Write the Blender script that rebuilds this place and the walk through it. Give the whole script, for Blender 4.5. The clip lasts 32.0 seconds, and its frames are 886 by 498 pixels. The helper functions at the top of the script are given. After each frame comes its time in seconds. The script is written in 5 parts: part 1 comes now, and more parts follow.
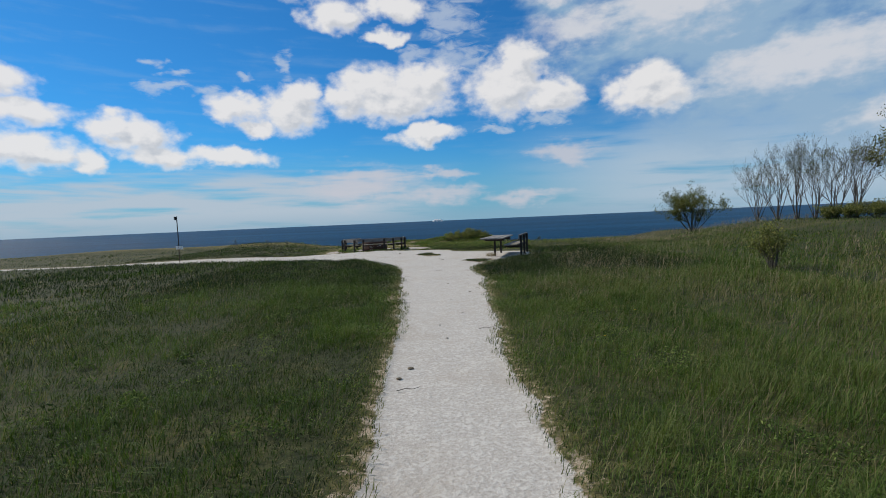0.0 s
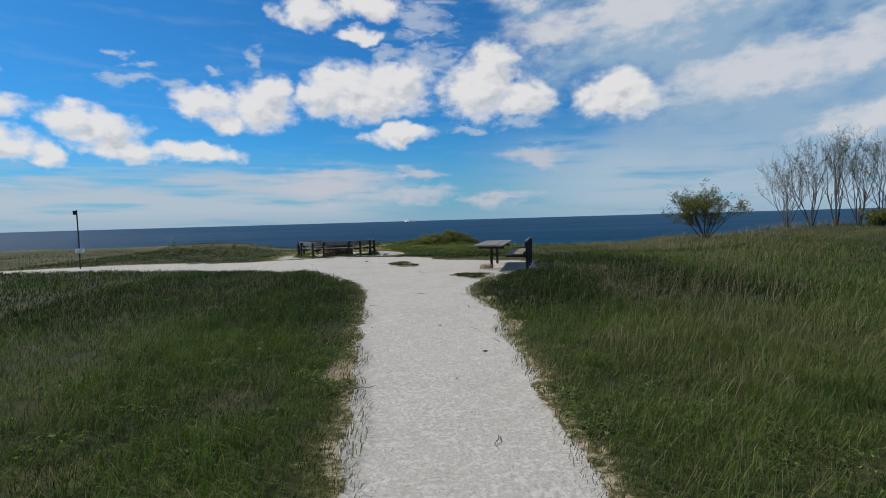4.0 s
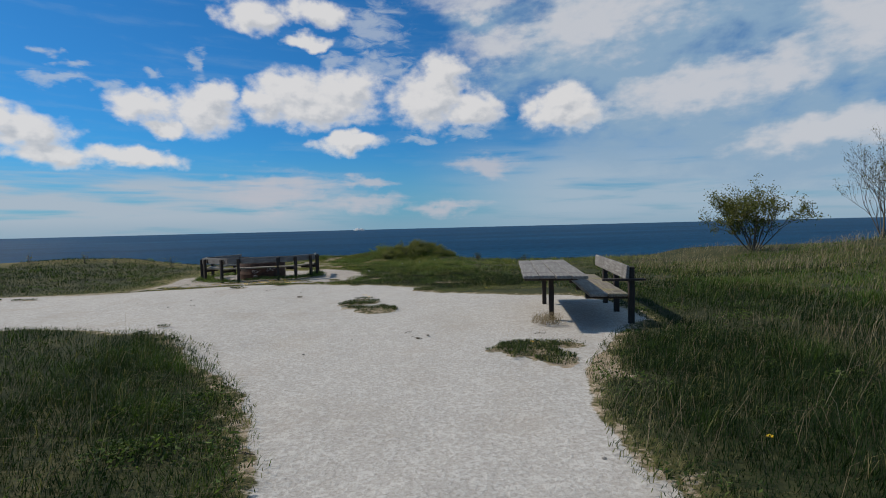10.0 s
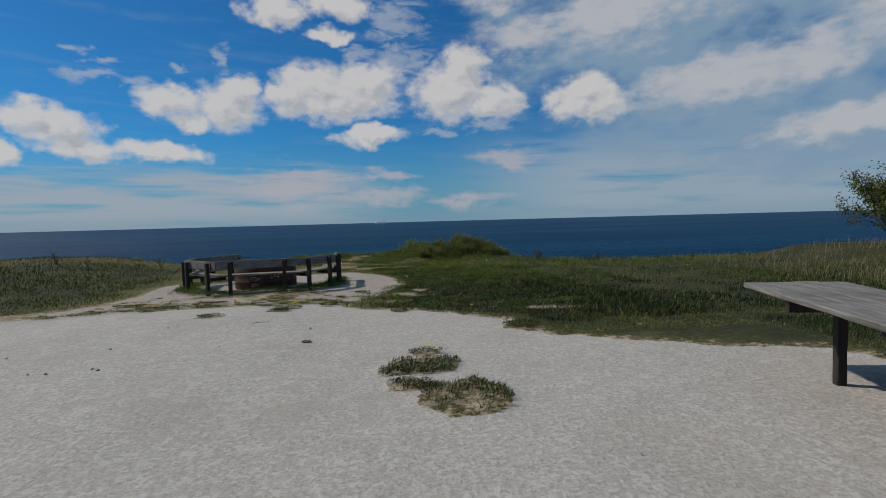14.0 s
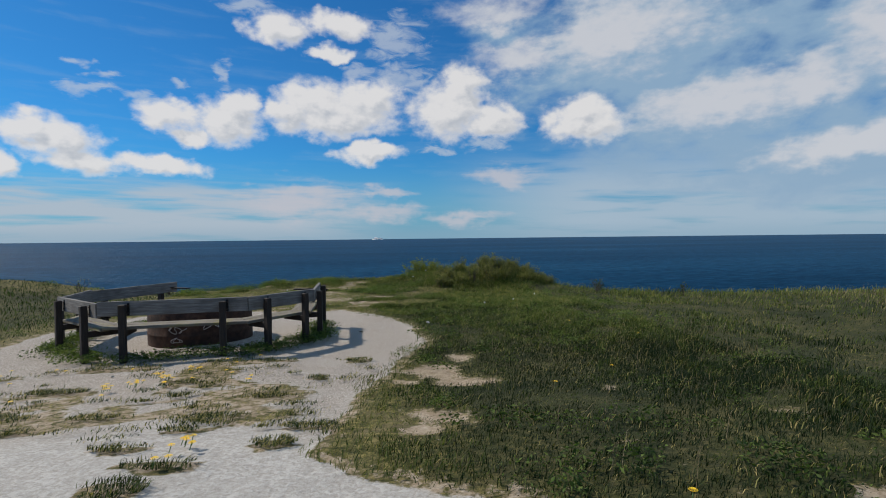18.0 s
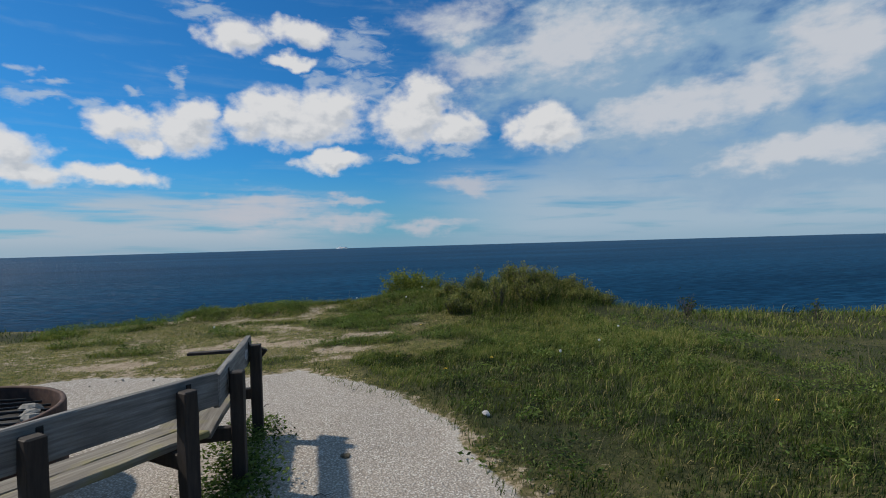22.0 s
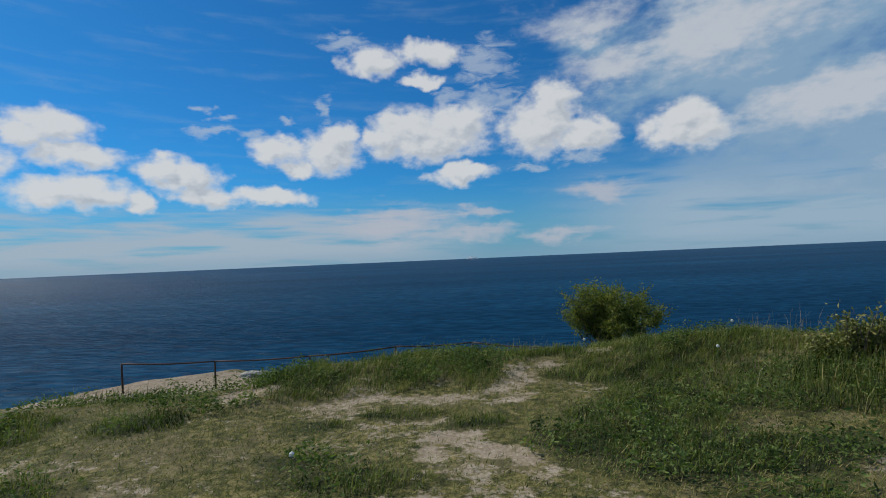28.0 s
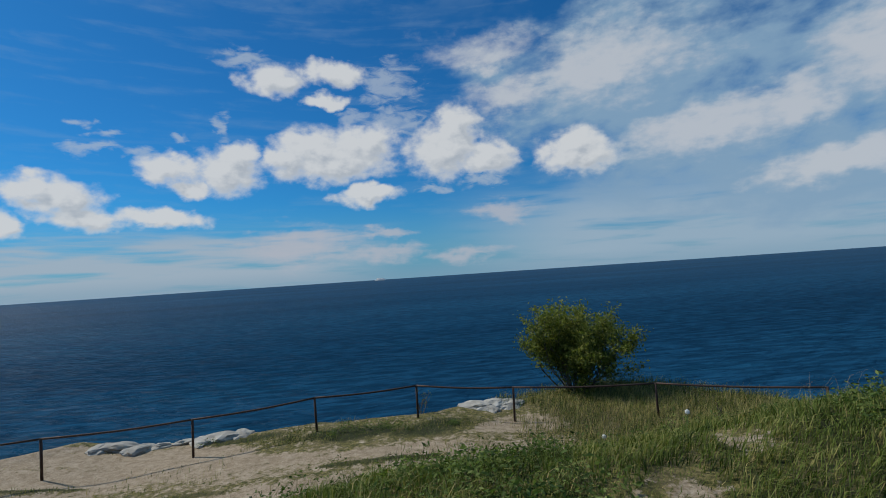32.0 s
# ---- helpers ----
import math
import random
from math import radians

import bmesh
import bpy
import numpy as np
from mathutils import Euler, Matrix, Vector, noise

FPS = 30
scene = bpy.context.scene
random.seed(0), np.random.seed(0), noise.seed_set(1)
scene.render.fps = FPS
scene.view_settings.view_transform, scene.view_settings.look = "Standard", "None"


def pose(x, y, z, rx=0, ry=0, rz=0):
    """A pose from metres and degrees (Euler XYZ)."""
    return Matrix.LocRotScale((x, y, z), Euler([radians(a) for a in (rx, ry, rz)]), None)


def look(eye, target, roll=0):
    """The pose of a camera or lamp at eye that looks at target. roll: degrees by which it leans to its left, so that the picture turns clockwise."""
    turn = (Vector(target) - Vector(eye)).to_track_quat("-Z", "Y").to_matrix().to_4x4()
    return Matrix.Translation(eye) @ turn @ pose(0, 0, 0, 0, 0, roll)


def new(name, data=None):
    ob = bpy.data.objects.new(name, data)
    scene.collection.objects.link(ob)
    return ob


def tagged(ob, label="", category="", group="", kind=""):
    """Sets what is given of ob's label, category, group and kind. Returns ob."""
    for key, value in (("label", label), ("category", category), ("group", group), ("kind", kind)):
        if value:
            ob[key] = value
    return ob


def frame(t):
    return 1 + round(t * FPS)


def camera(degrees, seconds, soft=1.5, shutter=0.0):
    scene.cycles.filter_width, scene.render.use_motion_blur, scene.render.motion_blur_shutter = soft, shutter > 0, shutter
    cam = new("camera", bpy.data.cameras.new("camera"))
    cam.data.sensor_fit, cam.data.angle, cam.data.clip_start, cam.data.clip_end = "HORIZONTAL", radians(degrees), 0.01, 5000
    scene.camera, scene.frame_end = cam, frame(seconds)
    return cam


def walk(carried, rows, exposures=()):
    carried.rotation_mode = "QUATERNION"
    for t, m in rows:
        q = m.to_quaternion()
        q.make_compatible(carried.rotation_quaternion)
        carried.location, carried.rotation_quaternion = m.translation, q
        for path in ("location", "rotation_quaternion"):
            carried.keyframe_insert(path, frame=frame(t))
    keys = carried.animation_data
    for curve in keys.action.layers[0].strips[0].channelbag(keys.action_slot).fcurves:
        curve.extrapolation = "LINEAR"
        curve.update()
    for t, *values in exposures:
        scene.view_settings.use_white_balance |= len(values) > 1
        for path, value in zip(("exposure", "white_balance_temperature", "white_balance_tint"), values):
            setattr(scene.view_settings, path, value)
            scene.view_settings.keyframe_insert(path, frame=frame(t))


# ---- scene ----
cam = camera(81.0, 32.0, soft=1.0)
PATH = [
    (0, (2.225, -3.29, 1.65), (2.239, -1.294, 1.53), -2.5),
    (0.5, (2.151, -2.651, 1.648), (2.153, -0.654, 1.542), -2.2),
    (1, (2.118, -1.991, 1.607), (2.117, 0.006, 1.495), -2.4),
    (1.5, (2.092, -1.342, 1.597), (2.09, 0.655, 1.483), -2.2),
    (2, (1.986, -0.646, 1.607), (2.011, 1.351, 1.49), -2.1),
    (2.5, (1.971, 0.043, 1.625), (2.02, 2.039, 1.505), -1.9),
    (3, (2.013, 0.719, 1.598), (2.095, 2.714, 1.478), -1.9),
    (3.5, (2.031, 1.299, 1.629), (2.131, 3.293, 1.509), -1.8),
    (5.5, (1.725, 3.895, 1.574), (1.921, 5.881, 1.446), -1.0),
    (6, (1.674, 4.563, 1.585), (1.869, 6.549, 1.458), -0.8),
    (6.5, (1.675, 5.252, 1.542), (1.882, 7.238, 1.421), -0.9),
    (7, (1.638, 5.967, 1.542), (1.84, 7.954, 1.428), -0.7),
    (7.5, (1.621, 6.631, 1.513), (1.838, 8.617, 1.413), -0.8),
    (8, (1.554, 7.432, 1.508), (1.778, 9.418, 1.429), -1.2),
    (8.5, (1.528, 8.124, 1.498), (1.763, 10.109, 1.42), -1.4),
    (9, (1.543, 8.854, 1.501), (1.794, 10.836, 1.426), -1.6),
    (9.5, (1.561, 9.558, 1.485), (1.833, 11.538, 1.406), -1.4),
    (10, (1.628, 10.278, 1.495), (1.944, 12.251, 1.403), -1.4),
    (10.5, (1.588, 10.928, 1.489), (1.91, 12.9, 1.399), -1.3),
    (11, (1.586, 11.643, 1.444), (1.906, 13.616, 1.353), -1.5),
    (11.5, (1.504, 12.342, 1.414), (1.82, 14.315, 1.318), -1.4),
    (12, (1.464, 13.045, 1.415), (1.778, 15.018, 1.312), -1.4),
    (12.5, (1.428, 13.652, 1.404), (1.708, 15.629, 1.295), -1.7),
    (13, (1.401, 14.276, 1.409), (1.667, 16.255, 1.292), -1.6),
    (13.5, (1.346, 14.891, 1.438), (1.591, 16.873, 1.321), -1.8),
    (14, (1.238, 15.51, 1.455), (1.473, 17.493, 1.337), -1.5),
    (14.5, (1.222, 16.127, 1.458), (1.427, 18.113, 1.34), -2.0),
    (16.5, (1.011, 18.998, 1.449), (1.198, 20.985, 1.327), -0.6),
    (17, (0.998, 19.671, 1.456), (1.179, 21.66, 1.346), -0.5),
    (17.5, (1.019, 20.374, 1.416), (1.25, 22.359, 1.328), -0.5),
    (18, (1.018, 21.041, 1.413), (1.267, 23.025, 1.362), -0.6),
    (18.5, (0.976, 21.697, 1.411), (1.238, 23.679, 1.37), -0.4),
    (19, (0.93, 22.42, 1.401), (1.201, 24.401, 1.374), -0.7),
    (19.5, (0.814, 23.063, 1.376), (1.085, 25.044, 1.353), -0.7),
    (20, (0.732, 23.765, 1.358), (1.012, 25.745, 1.335), -0.8),
    (20.5, (0.609, 24.399, 1.353), (0.891, 26.379, 1.341), -0.6),
    (21, (0.642, 25.135, 1.32), (0.975, 27.107, 1.307), -1.0),
    (21.5, (0.65, 25.771, 1.3), (0.997, 27.741, 1.282), -1.4),
    (22, (0.725, 26.412, 1.303), (1.106, 28.375, 1.279), -1.6),
    (22.5, (0.797, 26.996, 1.338), (1.19, 28.957, 1.325), -1.7),
    (23, (0.86, 27.66, 1.318), (1.254, 29.621, 1.319), -1.7),
    (23.5, (0.902, 28.248, 1.278), (1.289, 30.21, 1.287), -1.9),
    (24, (0.856, 28.897, 1.274), (1.209, 30.865, 1.28), -1.7),
    (24.5, (0.856, 29.505, 1.239), (1.181, 31.478, 1.237), -1.7),
    (25, (0.714, 30.218, 1.224), (0.946, 32.205, 1.236), -1.75),
    (25.5, (0.548, 30.785, 1.17), (0.731, 32.776, 1.178), -1.5),
    (26, (0.344, 31.393, 1.157), (0.34, 33.393, 1.148), -1.6),
    (26.5, (0.132, 31.877, 1.145), (0.049, 33.875, 1.15), -1.9),
    (28.5, (-0.544, 33.588, 1.09), (-0.656, 35.585, 1.122), -2.5),
    (29, (-0.696, 34.058, 1.075), (-0.722, 36.058, 1.103), -2.7),
    (29.5, (-0.808, 34.484, 1.073), (-0.792, 36.484, 1.107), -3.0),
    (30, (-0.916, 34.914, 1.081), (-0.891, 36.914, 1.109), -3.0),
    (30.5, (-0.999, 35.303, 1.061), (-0.91, 37.301, 1.087), -3.4),
    (31, (-1.095, 35.723, 1.069), (-0.974, 37.719, 1.094), -3.6),
    (31.5, (-1.148, 36.077, 1.092), (-0.941, 38.066, 1.116), -3.8),
    (31.6, (-1.145, 36.164, 1.086), (-0.92, 38.151, 1.118), -3.5),
    (32, (-1.175, 36.476, 1.088), (-0.928, 38.458, 1.18), -3.8),
]
EXPOSURES = [(0, .05, 6500, 10), (6, 0.0, 6500, 10), (9, -.05, 6500, 10), (13.5, -.50, 6500, 10), (17, -.30, 6500, 10), (18.5, -.02, 6500, 10),
             (20, -.05, 6500, 10), (22, -.10, 6450, 9), (26, -.20, 6250, 8), (32, -.30, 6180, 7)]
walk(cam, [(t, look(eye, target, roll)) for t, eye, target, roll in PATH], EXPOSURES)

# ---- world, sun and exposure ----
SUN_AZ, SUN_EL = -65.0, 44.0
sun = new("sun", bpy.data.lights.new("sun", "SUN"))
sun.data.energy, sun.data.angle, sun.data.color = 4.3, radians(2.0), (1.0, 0.93, 0.81)
_d = Vector((math.sin(radians(SUN_AZ)) * math.cos(radians(SUN_EL)), math.cos(radians(SUN_AZ)) * math.cos(radians(SUN_EL)), math.sin(radians(SUN_EL))))
sun.matrix_world = look(_d * 60, (0, 0, 0))

# Masses of cloud, each as azimuth from +y to the right, elevation, half width and half height in degrees
CUMULUS = [(-4.4, 12.7, 6.6, 2.1), (-6.4, 14.2, 3.7, 1.9), (-1.0, 14.5, 4.0, 1.8), (-9.6, 12.9, 2.3, 1.7), (7.9, 13.5, 4.0, 2.9), (9.5, 16.1, 2.3, 2.2),
           (12.8, 12.5, 3.2, 1.8), (22.4, 11.6, 4.1, 2.1), (22.1, 12.9, 2.6, 1.5), (-15.4, 11.7, 3.3, 2.0), (-14.3, 13.1, 2.3, 1.5), (-20.5, 11.7, 2.6, 1.4),
           (-18.3, 10.0, 1.8, .8), (-29.3, 8.9, 2.9, 1.9), (-31.3, 9.8, 2.2, 1.1), (-27.7, 7.2, 3.0, 1.2), (-21.4, 7.1, 4.1, .95), (-.8, 9.0, 3.4, .9),
           (-1.4, 9.6, 1.8, .7), (-10.0, 21.0, 2.8, 1.5), (-3.9, 21.5, 3.2, 1.2), (-4.9, 18.8, 2.2, .8), (-33.5, 6.6, 1.4, 1.2)]
CUMULUS_WEST = [(-37.9, 10.6, 3.2, 1.4), (-40.2, 13.0, 3.2, 1.3), (-38.4, 7.3, 5.1, 1.5), (-41.8, 11.9, 2.3, 1.2), (-47.0, 9.5, 4.5, 1.6), (-54.0, 12.0, 5.0, 2.4)]
BANKS = [(25.8, 19.3, 7.8, 3.1), (15.3, 18.1, 5.0, 2.8), (35.6, 11.9, 6.9, 2.3), (42.4, 12.4, 3.2, 2.2), (45.5, 7.2, 6.2, 1.7), (49.5, 15.5, 3.4, 3.0), (12.3, 22.5, 6.6, 1.5)]
WISPS = [(6.3, 9.5, 1.5, .5), (12.2, 9.8, 2.7, .9), (-25.6, 14.9, 1.2, .4), (-26.9, 13.6, 2.7, .5), (-15.4, 16.3, .8, 1.4), (-23.1, 13.2, 1.9, .6), (-19.0, 14.9, .9, .6),
         (-27.3, 15.8, .8, .4), (-13.3, 22.7, 2.5, .8), (-1.9, 17.2, 2.0, .9), (2.6, 16.6, 3.4, 1.6), (2.0, 20.5, 3.4, 2.2)]
LOW_BANKS = [(-8.0, 4.0, 7.0, 2.4), (9.0, 1.9, 5.2, .85), (1.0, 4.9, 3.7, .6), (0.5, 2.6, 6.0, 1.2), (14.0, 6.5, 4.2, 1.3)]


def build_world():
    w = bpy.data.worlds.new("sky")
    w.use_nodes = True
    scene.world = w
    nt = w.node_tree
    N, L = nt.nodes, nt.links
    N.clear()

    def m(op, a, b=None, c=None, clamp=False):
        n = N.new("ShaderNodeMath")
        n.operation, n.use_clamp = op, clamp
        for i, v in enumerate((a, b, c)):
            if v is None:
                continue
            if isinstance(v, (int, float)):
                n.inputs[i].default_value = v
            else:
                L.new(v, n.inputs[i])
        return n.outputs[0]

    def vm(op, a, b, c=None):
        n = N.new("ShaderNodeVectorMath")
        n.operation = op
        for i, v in enumerate((a, b, c)):
            if v is None:
                continue
            if isinstance(v, tuple):
                n.inputs[i].default_value = v
            else:
                L.new(v, n.inputs[i])
        return n.outputs["Value"] if op == "LENGTH" else n.outputs[0]

    def mixc(f, a, b, kind="MIX"):
        n = N.new("ShaderNodeMix")
        n.data_type, n.blend_type = "RGBA", kind
        for i, v in ((0, f), (6, a), (7, b)):
            if isinstance(v, (int, float)):
                n.inputs[i].default_value = v
            elif isinstance(v, tuple):
                n.inputs[i].default_value = (*v, 1)
            else:
                L.new(v, n.inputs[i])
        return n.outputs[2]

    def smooth(v, lo, hi):
        n = N.new("ShaderNodeMapRange")
        n.interpolation_type = "SMOOTHSTEP"
        L.new(v, n.inputs[0])
        n.inputs[1].default_value, n.inputs[2].default_value = lo, hi
        return n.outputs[0]

    def noise_of(vec, scale, detail, rough, dist=0.0, colour=False):
        n = N.new("ShaderNodeTexNoise")
        n.inputs["Scale"].default_value, n.inputs["Detail"].default_value = scale, detail
        n.inputs["Roughness"].default_value, n.inputs["Distortion"].default_value = rough, dist
        L.new(vec, n.inputs["Vector"])
        return n.outputs["Color"] if colour else n.outputs["Fac"]

    def radius(vec, some):
        """Distance to the nearest mass, 1 on its rim."""
        best = None
        for a, e, ra, re in some:
            r = vm("LENGTH", vm("MULTIPLY_ADD", vec, (1 / ra, 1 / re, 0), (-a / ra, -e / re, 0)), None)
            best = r if best is None else m("SMOOTH_MIN", best, r, .25)
        return best

    tc = N.new("ShaderNodeTexCoord")
    sep = N.new("ShaderNodeSeparateXYZ")
    L.new(tc.outputs["Generated"], sep.inputs[0])
    x, y, z = sep.outputs
    az = m("MULTIPLY", m("ARCTAN2", x, y), 180 / math.pi)
    el = m("MULTIPLY", m("ARCSINE", z), 180 / math.pi)
    comb = N.new("ShaderNodeCombineXYZ")
    L.new(az, comb.inputs[0])
    L.new(el, comb.inputs[1])
    p = comb.outputs[0]
    tall = vm("MULTIPLY", p, (1, 1.35, 1))
    # ragged outlines: the masses are looked up through a warped sky
    coarse = noise_of(tall, .30, 4, .52, 0, True)
    pw = vm("MULTIPLY_ADD", coarse, (5.0, 3.0, 0), vm("ADD", p, (-2.5, -1.5, 0)))
    curl = m("SUBTRACT", noise_of(tall, .62, 5, .54), .5)
    relief = m("SUBTRACT", noise_of(vm("ADD", tall, (-.55, .75, 0)), .62, 3, .50), .5)
    some = CUMULUS + CUMULUS_WEST
    r_here = radius(pw, some)
    r_sun = radius(vm("ADD", pw, (-.9, 1.15, 0)), some)
    dens = m("ADD", m("SUBTRACT", 1.16, r_here), m("MULTIPLY", curl, 1.0))
    cumulus = smooth(dens, -.16, .58)
    into = m("ADD", m("SUBTRACT", r_here, r_sun), m("MULTIPLY", m("SUBTRACT", relief, curl), 1.5))
    shade = m("MULTIPLY", smooth(into, -.40, .70), smooth(dens, .15, .65))
    # the broken sheet that thickens to the east and overhead
    slant = N.new("ShaderNodeCombineXYZ")
    L.new(m("MULTIPLY_ADD", el, -.35, az), slant.inputs[0])
    L.new(m("MULTIPLY_ADD", az, .12, m("MULTIPLY", el, 1.9)), slant.inputs[1])
    sheet = noise_of(slant.outputs[0], .14, 6, .55, .3)
    mottled = noise_of(slant.outputs[0], .50, 5, .55)
    rb = radius(pw, BANKS)
    rise = m("ADD", smooth(az, -2, 30), m("MULTIPLY", smooth(el, 25, 45), .55))
    body = m("ADD", m("MULTIPLY", m("SUBTRACT", .9, rb), .34), m("MULTIPLY", m("SUBTRACT", sheet, .5), 1.9))
    body = m("ADD", body, m("MULTIPLY", m("SUBTRACT", mottled, .5), .55))
    body = m("ADD", m("MAXIMUM", body, -.8), m("MULTIPLY", rise, .92))
    bank = m("MULTIPLY", smooth(body, -.02, .85), m("MULTIPLY", smooth(m("ADD", az, m("MULTIPLY", el, .35)), 3, 15), .93))
    over = m("MULTIPLY", smooth(el, 25, 38), m("MULTIPLY", smooth(m("ADD", sheet, m("MULTIPLY", mottled, .25)), .50, .74), .92))
    bank = m("MAXIMUM", bank, over)
    rb_sun = radius(vm("ADD", pw, (-1.2, 1.5, 0)), BANKS)
    bank_lit = smooth(m("ADD", m("ADD", m("MULTIPLY", m("SUBTRACT", 1.0, rb), .45), m("MULTIPLY", m("SUBTRACT", rb_sun, rb), .45)), m("ADD", m("MULTIPLY", m("SUBTRACT", mottled, .5), 1.1), m("MULTIPLY", m("SUBTRACT", sheet, .5), .8))), -.30, .50)
    # wisps, long streaks low in the west and the pale wedge over the sea
    fibre = noise_of(vm("MULTIPLY", p, (.6, 1.5, 1)), .80, 5, .58, .7)
    wisp = m("MULTIPLY", smooth(m("ADD", m("SUBTRACT", 1.25, radius(pw, WISPS)), m("MULTIPLY", m("SUBTRACT", fibre, .5), 2.6)), .05, 1.15), .58)
    stretch = N.new("ShaderNodeCombineXYZ")
    L.new(m("MULTIPLY", az, .16), stretch.inputs[0])
    L.new(m("ADD", m("MULTIPLY", el, 1.5), m("MULTIPLY", az, .03)), stretch.inputs[1])
    streak = noise_of(stretch.outputs[0], .55, 5, .52, .25)
    strip = m("MULTIPLY", m("MULTIPLY", smooth(el, 6.8, 4.2), smooth(az, 4, -9)), smooth(m("ADD", streak, m("MULTIPLY", smooth(el, 6, 1), .12)), .38, .64))
    east_low = m("MULTIPLY", m("MULTIPLY", smooth(el, 11.5, 4.5), smooth(az, 4, 24)), smooth(streak, .18, .52))
    wedge = m("MULTIPLY", smooth(m("ADD", m("SUBTRACT", 1.15, radius(pw, LOW_BANKS)), m("MULTIPLY", m("SUBTRACT", m("ADD", m("MULTIPLY", streak, .6), m("MULTIPLY", fibre, .4)), .5), 2.4)), .0, .95), .80)
    faint = m("MULTIPLY", smooth(m("ADD", streak, m("MULTIPLY", fibre, .25)), .60, .90), .14)
    haze = m("MULTIPLY", smooth(el, 9.0, -.5), .72)

    sky = N.new("ShaderNodeTexSky")
    sky.sky_type, sky.sun_disc = "NISHITA", False
    sky.sun_elevation, sky.sun_rotation = radians(SUN_EL), radians(SUN_AZ)
    sky.altitude, sky.air_density, sky.dust_density, sky.ozone_density = 30, 1.0, .35, 2.6
    blue = mixc(1.0, sky.outputs[0], (.15, .60, .98), "MULTIPLY")
    col = mixc(haze, blue, (2.1, 4.0, 5.6))
    col = mixc(faint, col, (3.7, 5.0, 6.1))
    col = mixc(m("MULTIPLY", strip, .88), col, (4.5, 5.2, 6.0))
    col = mixc(m("MULTIPLY", east_low, .85), col, (4.1, 5.1, 6.1))
    col = mixc(wedge, col, (5.3, 5.4, 6.0))
    col = mixc(wisp, col, (5.4, 6.0, 6.7))
    col = mixc(bank, col, mixc(bank_lit, (2.8, 4.2, 5.7), (6.1, 6.3, 6.7)))
    col = mixc(m("MULTIPLY", cumulus, .95), col, mixc(shade, (7.7, 7.6, 7.55), (5.0, 5.3, 5.75)))
    col = mixc(m("MULTIPLY", smooth(el, 1.6, -.2), .55), col, (2.5, 4.0, 5.2))
    bg = N.new("ShaderNodeBackground")
    bg.inputs[1].default_value = .1
    L.new(col, bg.inputs[0])
    out = N.new("ShaderNodeOutputWorld")
    L.new(bg.outputs[0], out.inputs[0])


build_world()

# ---- materials ----


def material(name, rough=.8, metal=0.0, spec=.5):
    mt = bpy.data.materials.new(name)
    mt.use_nodes = True
    b = mt.node_tree.nodes["Principled BSDF"]
    b.inputs["Roughness"].default_value, b.inputs["Metallic"].default_value = rough, metal
    b.inputs["Specular IOR Level"].default_value = spec
    return mt, mt.node_tree.nodes, mt.node_tree.links, b


def n_noise(N, L, vec, scale, detail=4, rough=.55, dist=0.0):
    n = N.new("ShaderNodeTexNoise")
    n.inputs["Scale"].default_value, n.inputs["Detail"].default_value = scale, detail
    n.inputs["Roughness"].default_value, n.inputs["Distortion"].default_value = rough, dist
    if vec is not None:
        L.new(vec, n.inputs["Vector"])
    return n.outputs["Fac"]


def n_ramp(N, L, fac, stops):
    n = N.new("ShaderNodeValToRGB")
    e = n.color_ramp.elements
    while len(e) < len(stops):
        e.new(.5)
    for k, (p, c) in zip(e, stops):
        k.position, k.color = p, (*c, 1)
    L.new(fac, n.inputs[0])
    return n.outputs[0]


def n_mix(N, L, f, a, b, kind="MIX"):
    n = N.new("ShaderNodeMix")
    n.data_type, n.blend_type = "RGBA", kind
    for i, v in ((0, f), (6, a), (7, b)):
        if isinstance(v, (int, float)):
            n.inputs[i].default_value = v
        elif isinstance(v, tuple):
            n.inputs[i].default_value = (*v, 1)
        else:
            L.new(v, n.inputs[i])
    return n.outputs[2]


def n_math(N, L, op, a, b, clamp=False):
    n = N.new("ShaderNodeMath")
    n.operation, n.use_clamp = op, clamp
    for i, v in enumerate((a, b)):
        if isinstance(v, (int, float)):
            n.inputs[i].default_value = v
        else:
            L.new(v, n.inputs[i])
    return n.outputs[0]


def n_smooth(N, L, v, lo, hi):
    n = N.new("ShaderNodeMapRange")
    n.interpolation_type = "SMOOTHSTEP"
    L.new(v, n.inputs[0])
    n.inputs[1].default_value, n.inputs[2].default_value = lo, hi
    return n.outputs[0]


def n_bump(N, L, b, height, strength, dist):
    n = N.new("ShaderNodeBump")
    n.inputs["Strength"].default_value, n.inputs["Distance"].default_value = strength, dist
    L.new(height, n.inputs["Height"])
    L.new(n.outputs[0], b.inputs["Normal"])


def n_coord(N, L, scale=(1, 1, 1)):
    t = N.new("ShaderNodeTexCoord")
    mp = N.new("ShaderNodeMapping")
    mp.inputs["Scale"].default_value = scale
    L.new(t.outputs["Object"], mp.inputs[0])
    return mp.outputs[0]


